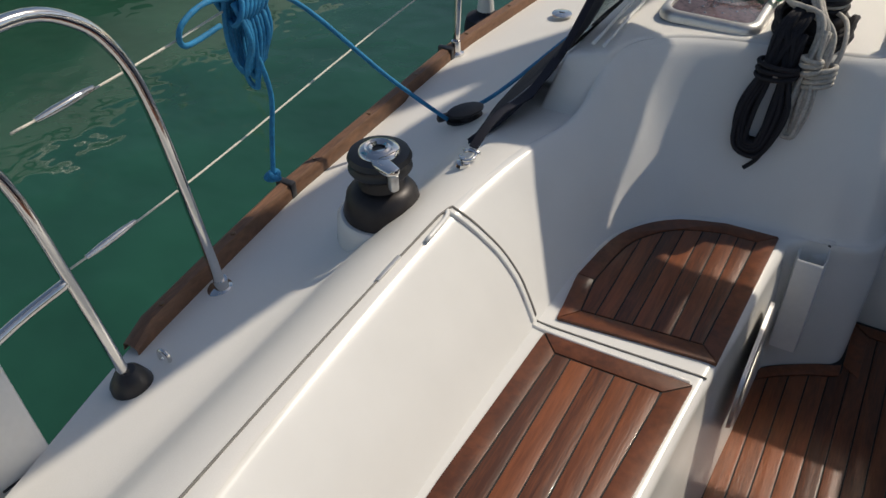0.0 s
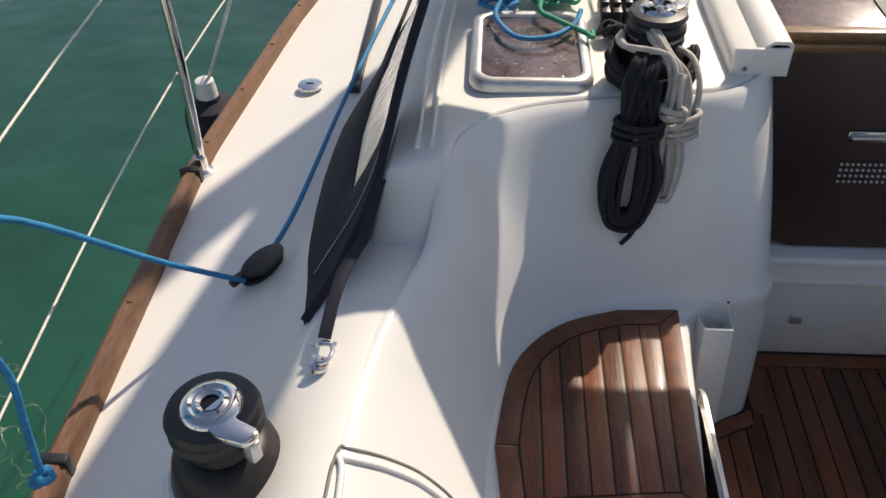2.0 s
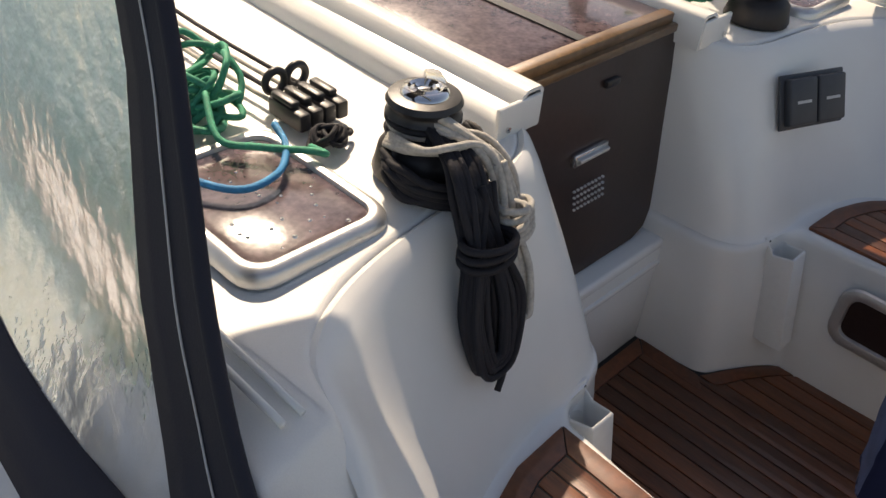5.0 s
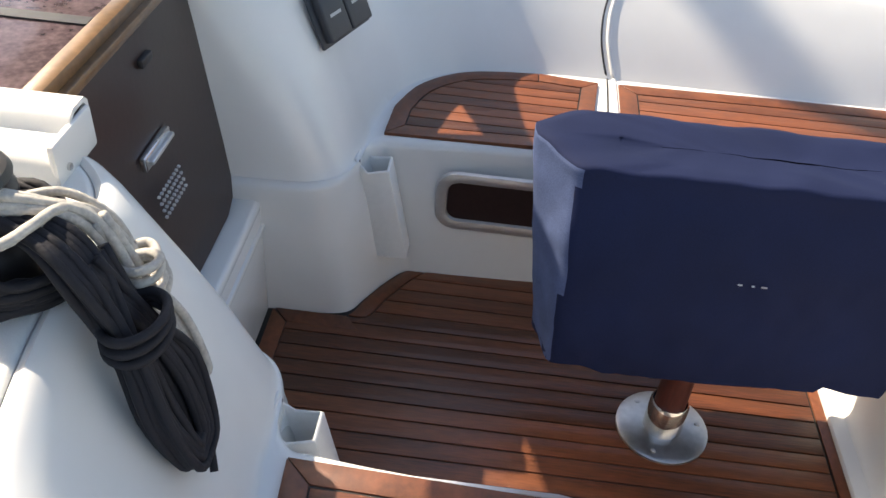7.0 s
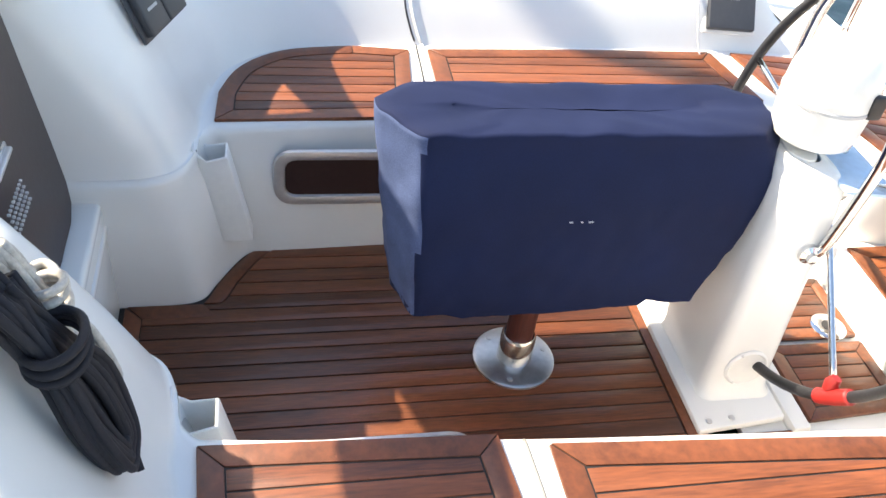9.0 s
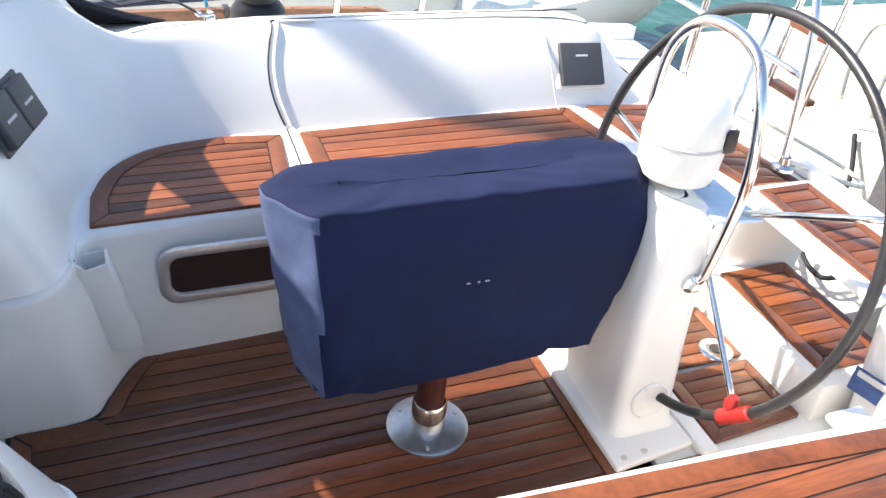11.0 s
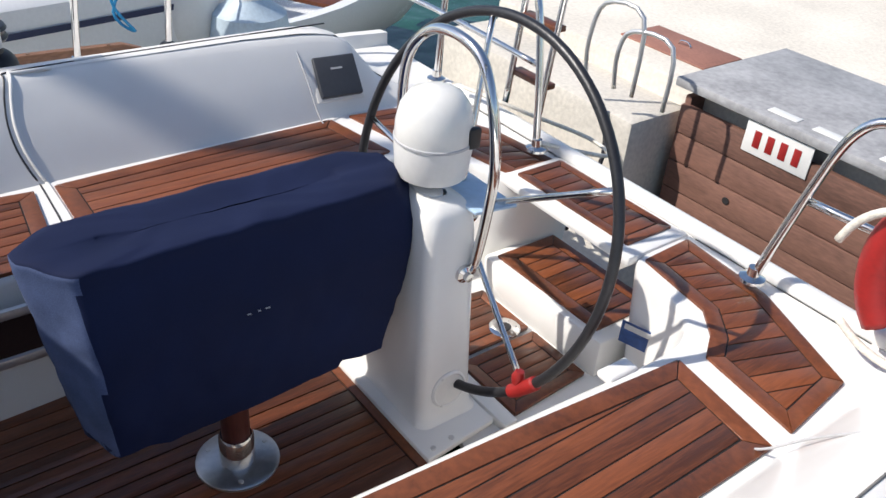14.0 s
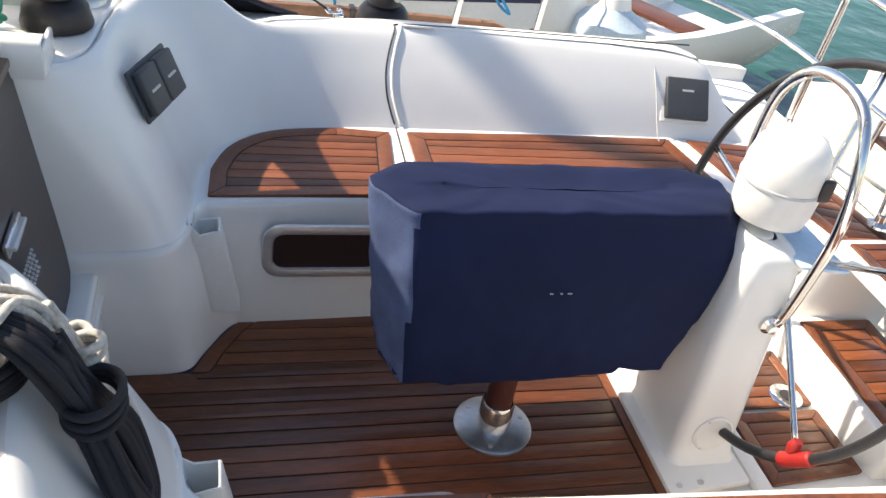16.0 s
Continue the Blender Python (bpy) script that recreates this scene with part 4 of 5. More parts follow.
for s in (-1, 1):
    winch("winch", (s * 1.380, 0.160, 0.584), "dark grey self-tailing winch on the white coaming", -35 if s < 0 else 200, 1.13, "coaming winches")
    put("winch_plinth", lathe("winch_plinth", [(0, 0.50), (0.122, 0.50), (0.116, 0.574), (0.106, 0.585), (0, 0.585)], GEL, 40), label="round white plinth moulded under the winch", category="plinth", kind="structure").location = (s * 1.380, 0.160, 0)
    winch("winch", (s * 0.595, 1.10, 0.835), "black self-tailing winch on the cabin top", 40 if s < 0 else 140, 0.95, "cabin top winches")
    # deck hatch
    dh = empty("deck_hatch", "small aluminium framed deck hatch with wet smoked pane", "hatch", (s * 0.865, 1.19, 0.822), "deck hatches")
    def ring2(w, h, r):
        return [(sx * (w - r) + r * math.cos(a), sy * (h - r) + r * math.sin(a)) for sx, sy, a0 in ((1, 1, 0), (-1, 1, 90), (-1, -1, 180), (1, -1, 270)) for a in [radians(a0 + q) for q in (0, 18, 36, 54, 72, 90)]]
    rows = [[(x, y, z) for x, y in ring2(w, h, r)] for w, h, r, z in ((0.142, 0.182, 0.05, 0.0), (0.141, 0.181, 0.05, 0.016), (0.134, 0.174, 0.046, 0.026), (0.124, 0.164, 0.04, 0.029), (0.116, 0.156, 0.034, 0.026), (0.113, 0.153, 0.032, 0.012))]
    put("frame", loft("frame", [r + r[:1] for r in rows], ALU), dh)
    put("pane", prism("pane", ring2(0.114, 0.154, 0.032), 0.012, 0.019, HATCHGLASS, 0.001), dh)
    rnd = random.Random(11)
    for k in range(26):
        r = rnd.uniform(0.002, 0.0045)
        put("water_drop", lathe("water_drop", [(0, 0), (r, 0), (r * 0.8, r * 0.35), (r * 0.35, r * 0.5), (0, r * 0.52)], STEEL, 8), dh).location = (rnd.uniform(-0.1, 0.1), rnd.uniform(-0.14, 0.10), 0.019)
    # moulded drip rails on the cabin top
    for x, y0, r in ((1.105, 0.80, 0.006), (1.075, 0.80, 0.005)):
        put("moulded_rail", tube("moulded_rail", [(s * x, y0, 0.815), (s * (x - 0.01), 1.3, 0.822), (s * (x - 0.10), 2.4, 0.84)], r, GEL, 4, 8), label="narrow white rail moulded on the cabin top", category="rail", kind="structure")
    # rope clutch block with levers
    clutch = empty("rope_clutch", "black triple rope clutch on the cabin top", "rope clutch", (s * 0.635, 1.36, 0.838), "rope clutches")
    for k in range(4):
        b = put("clutch_body", block("clutch_body", (0.026, 0.10, 0.036), BLACK, 0.006, ((k - 1.5) * 0.029, 0, 0.018)), clutch)
        put("lever", block("lever", (0.020, 0.065, 0.012), BLACK, 0.005, ((k - 1.5) * 0.029, 0.012, 0.042)), b)
    for k in (0, 1):
        put("sheave", tube("sheave", [(0.05 * (k - 0.2) + 0.022 * math.cos(a), 0.09, 0.035 + 0.022 * math.sin(a)) for a in np.linspace(0, 2 * math.pi, 14, endpoint=False)], 0.008, BLACK, 2, 8, closed=True), clutch)
    for k in range(4):
        x = s * (0.635 + (k - 1.5) * 0.029)
        put("halyard", tube("halyard", [(x, 1.40, 0.857), (x + s * 0.01, 1.8, 0.856), (x + s * 0.0, 2.5, 0.875)], 0.0045, GREYROPE if k % 2 else DARKROPE, 4, 6), label="thin line led aft over the cabin top", category="rope", group="halyards")


def pile(name, mat, label, centre, spread, loops, r, seed, high=0.05):
    """A loose heap of rope loops."""
    g = random.Random(seed)
    pts = []
    for k in range(loops):
        cx, cy = centre[0] + g.uniform(-1, 1) * spread[0] * 0.35, centre[1] + g.uniform(-1, 1) * spread[1] * 0.35
        a0, rx, ry, tilt = g.uniform(0, 6.28), spread[0] * g.uniform(0.4, 0.75), spread[1] * g.uniform(0.4, 0.75), g.uniform(-0.4, 0.4)
        for q in range(8):
            a = a0 + q * 0.8
            pts.append((cx + rx * math.cos(a) + tilt * ry * math.sin(a), cy + ry * math.sin(a), centre[2] + r + high * (k / loops) * (0.6 + 0.4 * math.sin(a * 1.5 + k)) + g.uniform(0, 0.008)))
    return put(name, tube(name, pts, r, mat, 4, 7), label=label, category="rope")


pile("rope_coil", GREENROPE, "loose heap of green rope on the cabin top", (-0.80, 1.50, 0.835), (0.10, 0.13), 13, 0.0065, 4, 0.11)
pile("rope_coil", BLUEROPE, "loose heap of blue rope beside the deck hatch", (-0.93, 1.46, 0.835), (0.085, 0.11), 9, 0.006, 7, 0.07)
pile("rope_coil", GREENROPE, "heap of green rope on the cabin top winch", (0.50, 1.30, 0.85), (0.11, 0.12), 9, 0.0065, 9, 0.14)
pile("rope_coil", DARKROPE, "small tangle of black line behind the clutch", (-0.66, 1.255, 0.832), (0.05, 0.04), 7, 0.005, 12, 0.035)
put("rope_tail", tube("rope_tail", [(-0.92, 1.42, 0.87), (-0.95, 1.30, 0.868), (-0.90, 1.20, 0.862), (-0.82, 1.20, 0.862), (-0.76, 1.26, 0.864), (-0.74, 1.32, 0.872)], 0.0065, BLUEROPE, 6, 8), label="blue rope tail lying across the hatch", category="rope")
put("rope_tail", tube("rope_tail", [(-0.80, 1.44, 0.90), (-0.84, 1.34, 0.868), (-0.80, 1.28, 0.866), (-0.74, 1.22, 0.866), (-0.72, 1.20, 0.862), (-0.715, 1.25, 0.85)], 0.0065, GREENROPE, 6, 8), label="green rope tail lying across the hatch", category="rope")


def hank(name, mat, label, top, edge, foot, width, strands, r, seed, out=0.05):
    """Rope doubled into long hanging loops and gathered near the top."""
    g = random.Random(seed)
    thing = empty(name, label, "rope", top)
    t0, e0, f0 = np.array(top), np.array(edge), np.array(foot)
    for k in range(strands):
        o = g.uniform(-0.5, 0.5) * width * 0.55
        rr = width * (0.17 + 0.33 * k / (strands - 1))
        d = g.uniform(0, out)
        sw = g.uniform(-0.006, 0.006)
        path = [t0 + (o * 0.6, 0.02, g.uniform(-0.02, 0.02)), (t0 + e0) / 2 + (o * 0.8, -0.01, 0.02 + d * 0.3), e0 + (o * 0.9 - rr * 0.2, -0.015 - d * 0.5, 0.012 + d * 0.4), (e0 * 0.66 + f0 * 0.34) + (-rr * 0.62, -0.02 - d, 0), (e0 * 0.3 + f0 * 0.7) + (-rr + sw, -0.02 - d, 0), f0 + (-rr * 0.72, -0.02 - d, 0.012 - rr * 0.5), f0 + (sw, -0.018 - d, 0.01 - rr * 0.95), f0 + (rr * 0.72, -0.02 - d * 0.9, 0.012 - rr * 0.5), (e0 * 0.3 + f0 * 0.7) + (rr + sw, -0.025 - d * 0.8, 0.01), (e0 * 0.66 + f0 * 0.34) + (rr * 0.62, -0.022 - d * 0.8, 0), e0 + (o * 0.9 + rr * 0.2, -0.02 - d * 0.4, 0.02 + d * 0.3)]
        put("strand", tube("strand", [tuple(p - t0) for p in path], r, mat, 4, 7), thing)
    c = e0 * 0.70 + f0 * 0.30 - t0
    for q in range(3):
        put("gasket_turn", tube("gasket_turn", [(c[0] + (width * 0.42) * math.cos(a), c[1] - 0.03 - out * 0.45 + (out * 0.62 + 0.012) * math.sin(a), c[2] + 0.014 * q + 0.006 * math.cos(a + q)) for a in np.linspace(0, 2 * math.pi, 16, endpoint=False)], r, mat, 2, 7, closed=True), thing)
    return thing


hank("rope_hank", DARKROPE, "thick hank of black rope hanging from the winch", (-0.610, 1.04, 0.93), (-0.635, 0.965, 0.868), (-0.655, 0.878, 0.632), 0.118, 24, 0.0066, 21, 0.042)
hank("rope_hank", GREYROPE, "hank of grey rope hanging from the winch", (-0.62, 1.04, 0.950), (-0.565, 0.975, 0.885), (-0.575, 0.880, 0.665), 0.055, 6, 0.0065, 22, 0.02)
put("rope_tail", tube("rope_tail", [(-0.615, 0.85, 0.66), (-0.618, 0.835, 0.61), (-0.632, 0.825, 0.575), (-0.655, 0.815, 0.55)], 0.006, DARKROPE, 5, 8), label="loose black rope end below the hank", category="rope")
wrap = empty("rope_wrap", "grey rope looped round the winch and knotted over the hank", "rope", (-0.60, 1.05, 0.90))
for q in range(4):
    d = 0.011 * q
    put("strand", tube("strand", [(-0.075 + d * 0.3, 0.055, 0.012 + d * 0.4), (-0.072, 0.005 - d, 0.020 + d * 0.5), (-0.035, -0.035 - d * 0.6, 0.022 + d * 0.6), (0.015, -0.055 - d * 0.4, 0.012 + d * 0.7), (0.048 + d * 0.4, -0.085, -0.020 + d * 0.4), (0.046 + d * 0.6, -0.125, -0.075), (0.034 + d * 0.6, -0.150, -0.150), (0.022 + d * 0.5, -0.172, -0.215 - d * 0.8)], 0.0066, GREYROPE, 5, 8), wrap)
put("strand", tube("strand", [(0.03, 0.03, 0.010), (0.075, -0.03, 0.012), (0.090, -0.085, -0.03), (0.078, -0.115, -0.085), (0.050, -0.125, -0.092)], 0.0066, GREYROPE, 5, 8), wrap)
for q in range(4):
    put("knot_turn", tube("knot_turn", [(0.054 + 0.036 * math.cos(a), -0.128 + 0.022 * math.sin(a) - 0.003 * q, -0.078 - 0.013 * q + 0.010 * math.cos(a)) for a in np.linspace(0, 2 * math.pi, 14, endpoint=False)], 0.0068, GREYROPE, 2, 8, closed=True), wrap)
bight = empty("rope_bight", "black rope bunched round the foot of the winch", "rope", (-0.60, 1.07, 0.86))
g = random.Random(5)
for q in range(12):
    rr, h = 0.078 + 0.012 * g.random(), 0.008 * (q % 6)
    put("strand", tube("strand", [((rr + 0.012 * g.random()) * math.cos(a), -0.012 + rr * 0.95 * math.sin(a), h - 0.03 * max(0.0, -math.sin(a)) + g.uniform(-0.006, 0.006)) for a in np.linspace(2.6, 6.6, 11)], 0.0068, DARKROPE, 3, 7), bight)
for q in range(4):
    rr = 0.056 + 0.004 * (q % 2)
    put("rope_turn", tube("rope_turn", [(-0.595 + rr * math.cos(a), 1.10 + rr * math.sin(a), 0.905 + 0.011 * q) for a in np.linspace(0, 2 * math.pi, 18, endpoint=False)], 0.006, GREYROPE if q == 2 else DARKROPE, 2, 7, closed=True), label="turn of rope round the winch drum", category="rope", group="rope turns")

# ---- rails, wires and deck gear ----
def edge_x(y):
    return float(np.interp(y, [-1.42, -0.81, -0.40, -0.06, 0.21, 0.7, 1.2, 2.0, 4.0], [1.52, 1.62, 1.70, 1.73, 1.75, 1.75, 1.75, 1.66, 1.30]))


for s in (-1, 1):
    for y0, y1 in ((-0.43, 0.205), (0.225, 1.10), (1.125, 2.3), (2.31, 3.8)):
        ys = np.linspace(y0, y1, 10)
        prof = [(-0.026, 0.0), (-0.024, 0.036), (-0.015, 0.048), (0.008, 0.050), (0.020, 0.040), (0.024, 0.0)]
        rows = [[(s * (edge_x(y) - 0.012 + a), float(y), 0.466 + b * (1 if y > -0.36 else 0.5)) for a, b in prof] for y in ys]
        rail_ = empty("toe_rail", "worn brown teak toe rail along the deck edge", "toe rail", group="toe rails")
        put("timber", loft("timber", rows, RAILWOOD, thick=0.003, sharp=35), rail_)
        for y in np.arange(y0 + 0.12, y1 - 0.05, 0.28):
            put("plug", lathe("plug", [(0, 0.513), (0.008, 0.513), (0.007, 0.5175), (0, 0.518)], BRASSY, 10), rail_).location = (s * (edge_x(y) - 0.016), float(y), 0)
    for y in (0.215, 1.113):
        put("rail_joint", block("rail_joint", (0.056, 0.022, 0.056), BLACK, 0.004, (s * (edge_x(y) - 0.012), y, 0.492)), label="black joint piece between toe rails", category="joint", group="rail joints")
    for y in (1.15, 3.1):
        st = empty("stanchion", "polished stainless lifeline stanchion", "stanchion", (s * (edge_x(y) - 0.03), y, 0.48), "stanchions")
        put("foot", lathe("foot", [(0, 0), (0.03, 0), (0.028, 0.008), (0.017, 0.014), (0.016, 0.05), (0, 0.05)], STEEL, 18), st)
        put("post", tube("post", [(0, 0, 0.02), (s * -0.002, 0.02, 0.3), (s * 0.012, 0.045, 0.61)], 0.0125, STEEL, 3, 12), st)
        put("tip", lathe("tip", [(0, 0.595), (0.0145, 0.595), (0.0145, 0.618), (0.008, 0.626), (0, 0.627)], STEEL, 14), st).location = (s * 0.012, 0.045, 0)
    for z in (1.09, 0.77):
        put("lifeline", tube("lifeline", [(s * 1.69, -0.50, z - 0.01), (s * 1.70, -0.1, z - 0.02), (s * 1.735, 1.19, z - 0.005), (s * 1.62, 3.1, z)], 0.0027, WIRE, 6, 6), label="white coated lifeline wire beside the deck", category="lifeline", group="lifelines")
        put("turnbuckle", lathe("turnbuckle", [(0, -0.07), (0.005, -0.068), (0.008, -0.03), (0.008, 0.03), (0.005, 0.068), (0, 0.07)], STEEL, 12), label="stainless turnbuckle on the lifeline", category="turnbuckle", group="turnbuckles", m=pose(s * 1.692, -0.38, z - 0.013, 90, 0, 0))
    pp = empty("pushpit", "polished stainless stern rail on the deck", "stern rail", (0, 0, 0), "stern rails")
    fx = 0.53 if s < 0 else 0.36
    put("top_rail", tube("top_rail", [(s * 1.635, -0.175, 0.475), (s * 1.64, -0.20, 0.72), (s * 1.645, -0.23, 0.98), (s * 1.655, -0.26, 1.12), (s * 1.67, -0.32, 1.215), (s * 1.68, -0.44, 1.265), (s * 1.67, -0.7, 1.24), (s * 1.58, -1.05, 1.12), (s * 1.35, -1.32, 1.02), (s * 1.0, -1.37, 0.99), (s * (fx + 0.22), -1.35, 0.975), (s * (fx + 0.12), -1.33, 0.92), (s * (fx + 0.06), -1.32, 0.72), (s * fx, -1.30, 0.43)], 0.0135, STEEL, 6, 12), pp)
    put("leg", tube("leg", [(s * 1.60, -0.505, 0.47), (s * 1.62, -0.54, 0.80), (s * 1.63, -0.58, 1.05), (s * 1.665, -0.66, 1.235)], 0.0125, STEEL, 5, 12), pp)
    put("mid_rail", tube("mid_rail", [(s * 1.62, -0.54, 0.80), (s * 1.625, -0.75, 0.775), (s * 1.52, -1.1, 0.75), (s * 1.2, -1.34, 0.71), (s * (fx + 0.07), -1.32, 0.71)], 0.011, STEEL, 6, 10), pp)
    put("leg", tube("leg", [(s * 1.02, -1.36, 0.43), (s * 1.01, -1.365, 0.7), (s * 1.0, -1.37, 0.985)], 0.0125, STEEL, 4, 12), pp)
    for x, y in ((1.635, -0.175), (fx, -1.30), (1.02, -1.36)):
        put("foot", lathe("foot", [(0, 0), (0.038, 0), (0.036, 0.008), (0.018, 0.016), (0.017, 0.04), (0, 0.04)], STEEL, 20), pp).location = (s * x, y, 0.47 if y > -1 else 0.432)
    put("foot", lathe("foot", [(0, 0), (0.045, 0), (0.046, 0.02), (0.03, 0.05), (0.018, 0.06), (0, 0.06)], BLACK, 20), pp, "black rubber foot").location = (s * 1.60, -0.505, 0.468)
    put("eye", tube("eye", [(s * 1.585 + 0.016 * math.cos(a), -0.42, 0.495 + 0.018 * math.sin(a)) for a in np.linspace(0, 2 * math.pi, 12, endpoint=False)], 0.005, STEEL, 2, 8, closed=True), pp)
    # deck organiser details
    fill = empty("deck_filler", "round stainless filler cap in the side deck", "deck filler", (s * 1.50, 1.56, 0.507), "deck fillers")
    put("cap", lathe("cap", [(0, 0), (0.038, 0), (0.037, 0.005), (0.03, 0.008), (0, 0.008)], STEEL, 28), fill)
    put("slot", block("slot", (0.022, 0.005, 0.003), BLACK, 0.0, (0, 0, 0.008)), fill)
    tr = empty("genoa_track", "black aluminium track along the side deck", "track", (s * 1.40, 1.62, 0.512), "genoa tracks")
    put("track", block("track", (0.028, 0.75, 0.014), BLACK, 0.003, (s * -0.04, 0.28, 0.004)), tr)
    put("stop", block("stop", (0.034, 0.035, 0.026), BLACK, 0.006, (s * -0.04, -0.09, 0.010)), tr)

# sheet block and furling line on the port deck
blk = empty("turning_block", "black turning block for the blue line", "block", (-1.46, 0.735, 0.535))
put("cheek", prism("cheek", [(0.028 * math.cos(a), 0.062 * math.sin(a)) for a in np.linspace(0, 2 * math.pi, 20, endpoint=False)], -0.022, -0.012, BLACK, 0.003), blk)
put("cheek", prism("cheek", [(0.028 * math.cos(a), 0.062 * math.sin(a)) for a in np.linspace(0, 2 * math.pi, 20, endpoint=False)], 0.006, 0.016, BLACK, 0.003), blk)
put("sheave", lathe("sheave", [(0, -0.012), (0.026, -0.012), (0.02, -0.003), (0.026, 0.006), (0, 0.006)], DRUM, 20), blk)
put("becket", block("becket", (0.02, 0.045, 0.02), BLACK, 0.006, (-0.008, -0.068, 0)), blk)
blk.rotation_euler = (0, radians(12), radians(-32))
put("deck_line", tube("deck_line", [(-1.45, 0.765, 0.54), (-1.42, 0.95, 0.535), (-1.37, 1.5, 0.535), (-1.27, 2.3, 0.545), (-1.1, 3.3, 0.56)], 0.0065, BLUEROPE, 6, 8), label="blue line led along the side deck", category="rope")
put("deck_line", tube("deck_line", [(-1.488, 0.675, 0.537), (-1.60, 0.545, 0.71), (-1.705, 0.36, 0.96), (-1.70, 0.20, 1.08)], 0.0065, BLUEROPE, 5, 8), label="blue line stretched from the block to the lifeline", category="rope")
put("grab_line", tube("grab_line", [(-1.33, 0.98, 0.60), (-1.29, 1.3, 0.60), (-1.22, 2.0, 0.61)], 0.007, DARKROPE, 5, 8), label="black bolt rope at the foot of the hood", category="rope")
coil = empty("rope_coil", "blue rope coil hung on the lifeline", "rope", (-1.69, 0.12, 1.075))
g = random.Random(8)
for k in range(9):
    o = (k - 4) * 0.011
    ln = g.uniform(0.15, 0.21)
    put("strand", tube("strand", [(0.012, o, 0.02), (0.022 + g.uniform(0, 0.02), o + 0.005, -0.06), (0.015, o * 0.8, -ln + 0.03), (0.0, o * 0.7 + 0.006, -ln), (-0.018, o * 0.8, -ln + 0.03), (-0.022, o, -0.06), (-0.012, o, 0.02), (0.0, o, 0.03)], 0.0065, BLUEROPE, 4, 7), coil)
for k in range(7):
    put("turn", tube("turn", [(0.034 * math.cos(a), (k - 3) * 0.014 + 0.01 * math.sin(a * 2), 0.005 + 0.038 * math.sin(a)) for a in np.linspace(0, 2 * math.pi, 14, endpoint=False)], 0.0065, BLUEROPE, 2, 7, closed=True), coil)
put("loop", tube("loop", [(0.0, -0.02, 0.02), (0.01, -0.12, 0.05), (0.01, -0.20, 0.03), (0.0, -0.19, -0.02), (0.0, -0.08, -0.02)], 0.0065, BLUEROPE, 5, 7), coil)
tail = put("tail", tube("tail", [(0.02, -0.01, -0.10), (0.03, 0.01, -0.22), (0.02, 0.0, -0.34), (0.015, -0.015, -0.455)], 0.0065, BLUEROPE, 5, 7), coil)
put("knot", tube("knot", [(0.015 + 0.012 * math.cos(a), -0.015 + 0.012 * math.sin(a * 1.5), -0.455 + 0.012 * math.sin(a)) for a in np.linspace(0, 9, 16)], 0.0075, BLUEROPE, 3, 7), tail)

# fenders
def fender(at, r, ln, mat, label, rope_to):
    fd = empty("fender", label, "fender", at)
    put("body", lathe("body", [(0, -ln / 2), (r * 0.5, -ln / 2 + 0.01), (r * 0.9, -ln / 2 + r * 0.4), (r, -ln / 2 + r * 0.9), (r, ln / 2 - r * 0.9), (r * 0.9, ln / 2 - r * 0.4), (r * 0.45, ln / 2 - 0.02), (r * 0.3, ln / 2 + 0.03), (0, ln / 2 + 0.035)], mat, 28), fd)
    put("lanyard", tube("lanyard", [(0, 0, ln / 2 + 0.02), tuple(np.array(rope_to) - np.array(at))], 0.006, WIRE, 3, 6), fd)
    put("eye_cap", lathe("eye_cap", [(0, ln / 2 - 0.01), (r * 0.42, ln / 2 - 0.015), (r * 0.34, ln / 2 + 0.05), (0, ln / 2 + 0.06)], WHITEPL, 18), fd)
    return fd


fender((-1.85, 1.63, 0.22), 0.085, 0.42, HOODCLOTH, "navy covered fender hanging over the side", (-1.715, 1.7, 0.77))

# stern gear
bp = put("white_board", prism("white_board", [(-0.16, -0.22), (0.12, -0.22), (0.17, -0.16), (0.17, 0.14), (0.10, 0.22), (-0.16, 0.22)], -0.02, 0.02, WHITEPL, 0.012), label="white plastic board with small print on the stern rail", category="board")
bp.matrix_world = pose(-1.70, -0.86, 0.56, 78, 0, 82)
for k in range(3):
    put("printed_bar", block("printed_bar", (0.07 - 0.015 * k, 0.006, 0.001), GREYPL, 0.0, (0.09, -0.12 - 0.016 * k, 0.0205)), bp)
buoy = empty("horseshoe_buoy", "red horseshoe lifebuoy with white line on the stern rail", "lifebuoy", (-0.98, -1.33, 0.66))
put("body", tube("body", [(0.16 * math.cos(a), 0.0, 0.20 * math.sin(a)) for a in np.linspace(-0.9, math.pi + 0.9, 16)], 0.055, RED, 3, 12), buoy)
put("line", tube("line", [(0.21 * math.cos(a) + 0.05, 0.06, 0.20 * math.sin(a) - 0.02) for a in np.linspace(0.2, 5.4, 16)], 0.011, WIRE, 3, 8), buoy)
lad = empty("boarding_ladder", "folded stainless boarding ladder with wooden treads", "ladder", (0.60, -1.44, 0.45))
for x in (-0.09, 0.09):
    put("rail", tube("rail", [(x, 0, 0.0), (x, -0.03, 0.3), (x, -0.05, 0.52), (x * 0.8, -0.05, 0.58), (0, -0.05, 0.60)], 0.012, STEEL, 4, 10), lad)
for z in (0.12, 0.33):
    put("tread", block("tread", (0.19, 0.05, 0.022), TEAKX, 0.005, (0, -0.03 - z * 0.05, z)), lad)
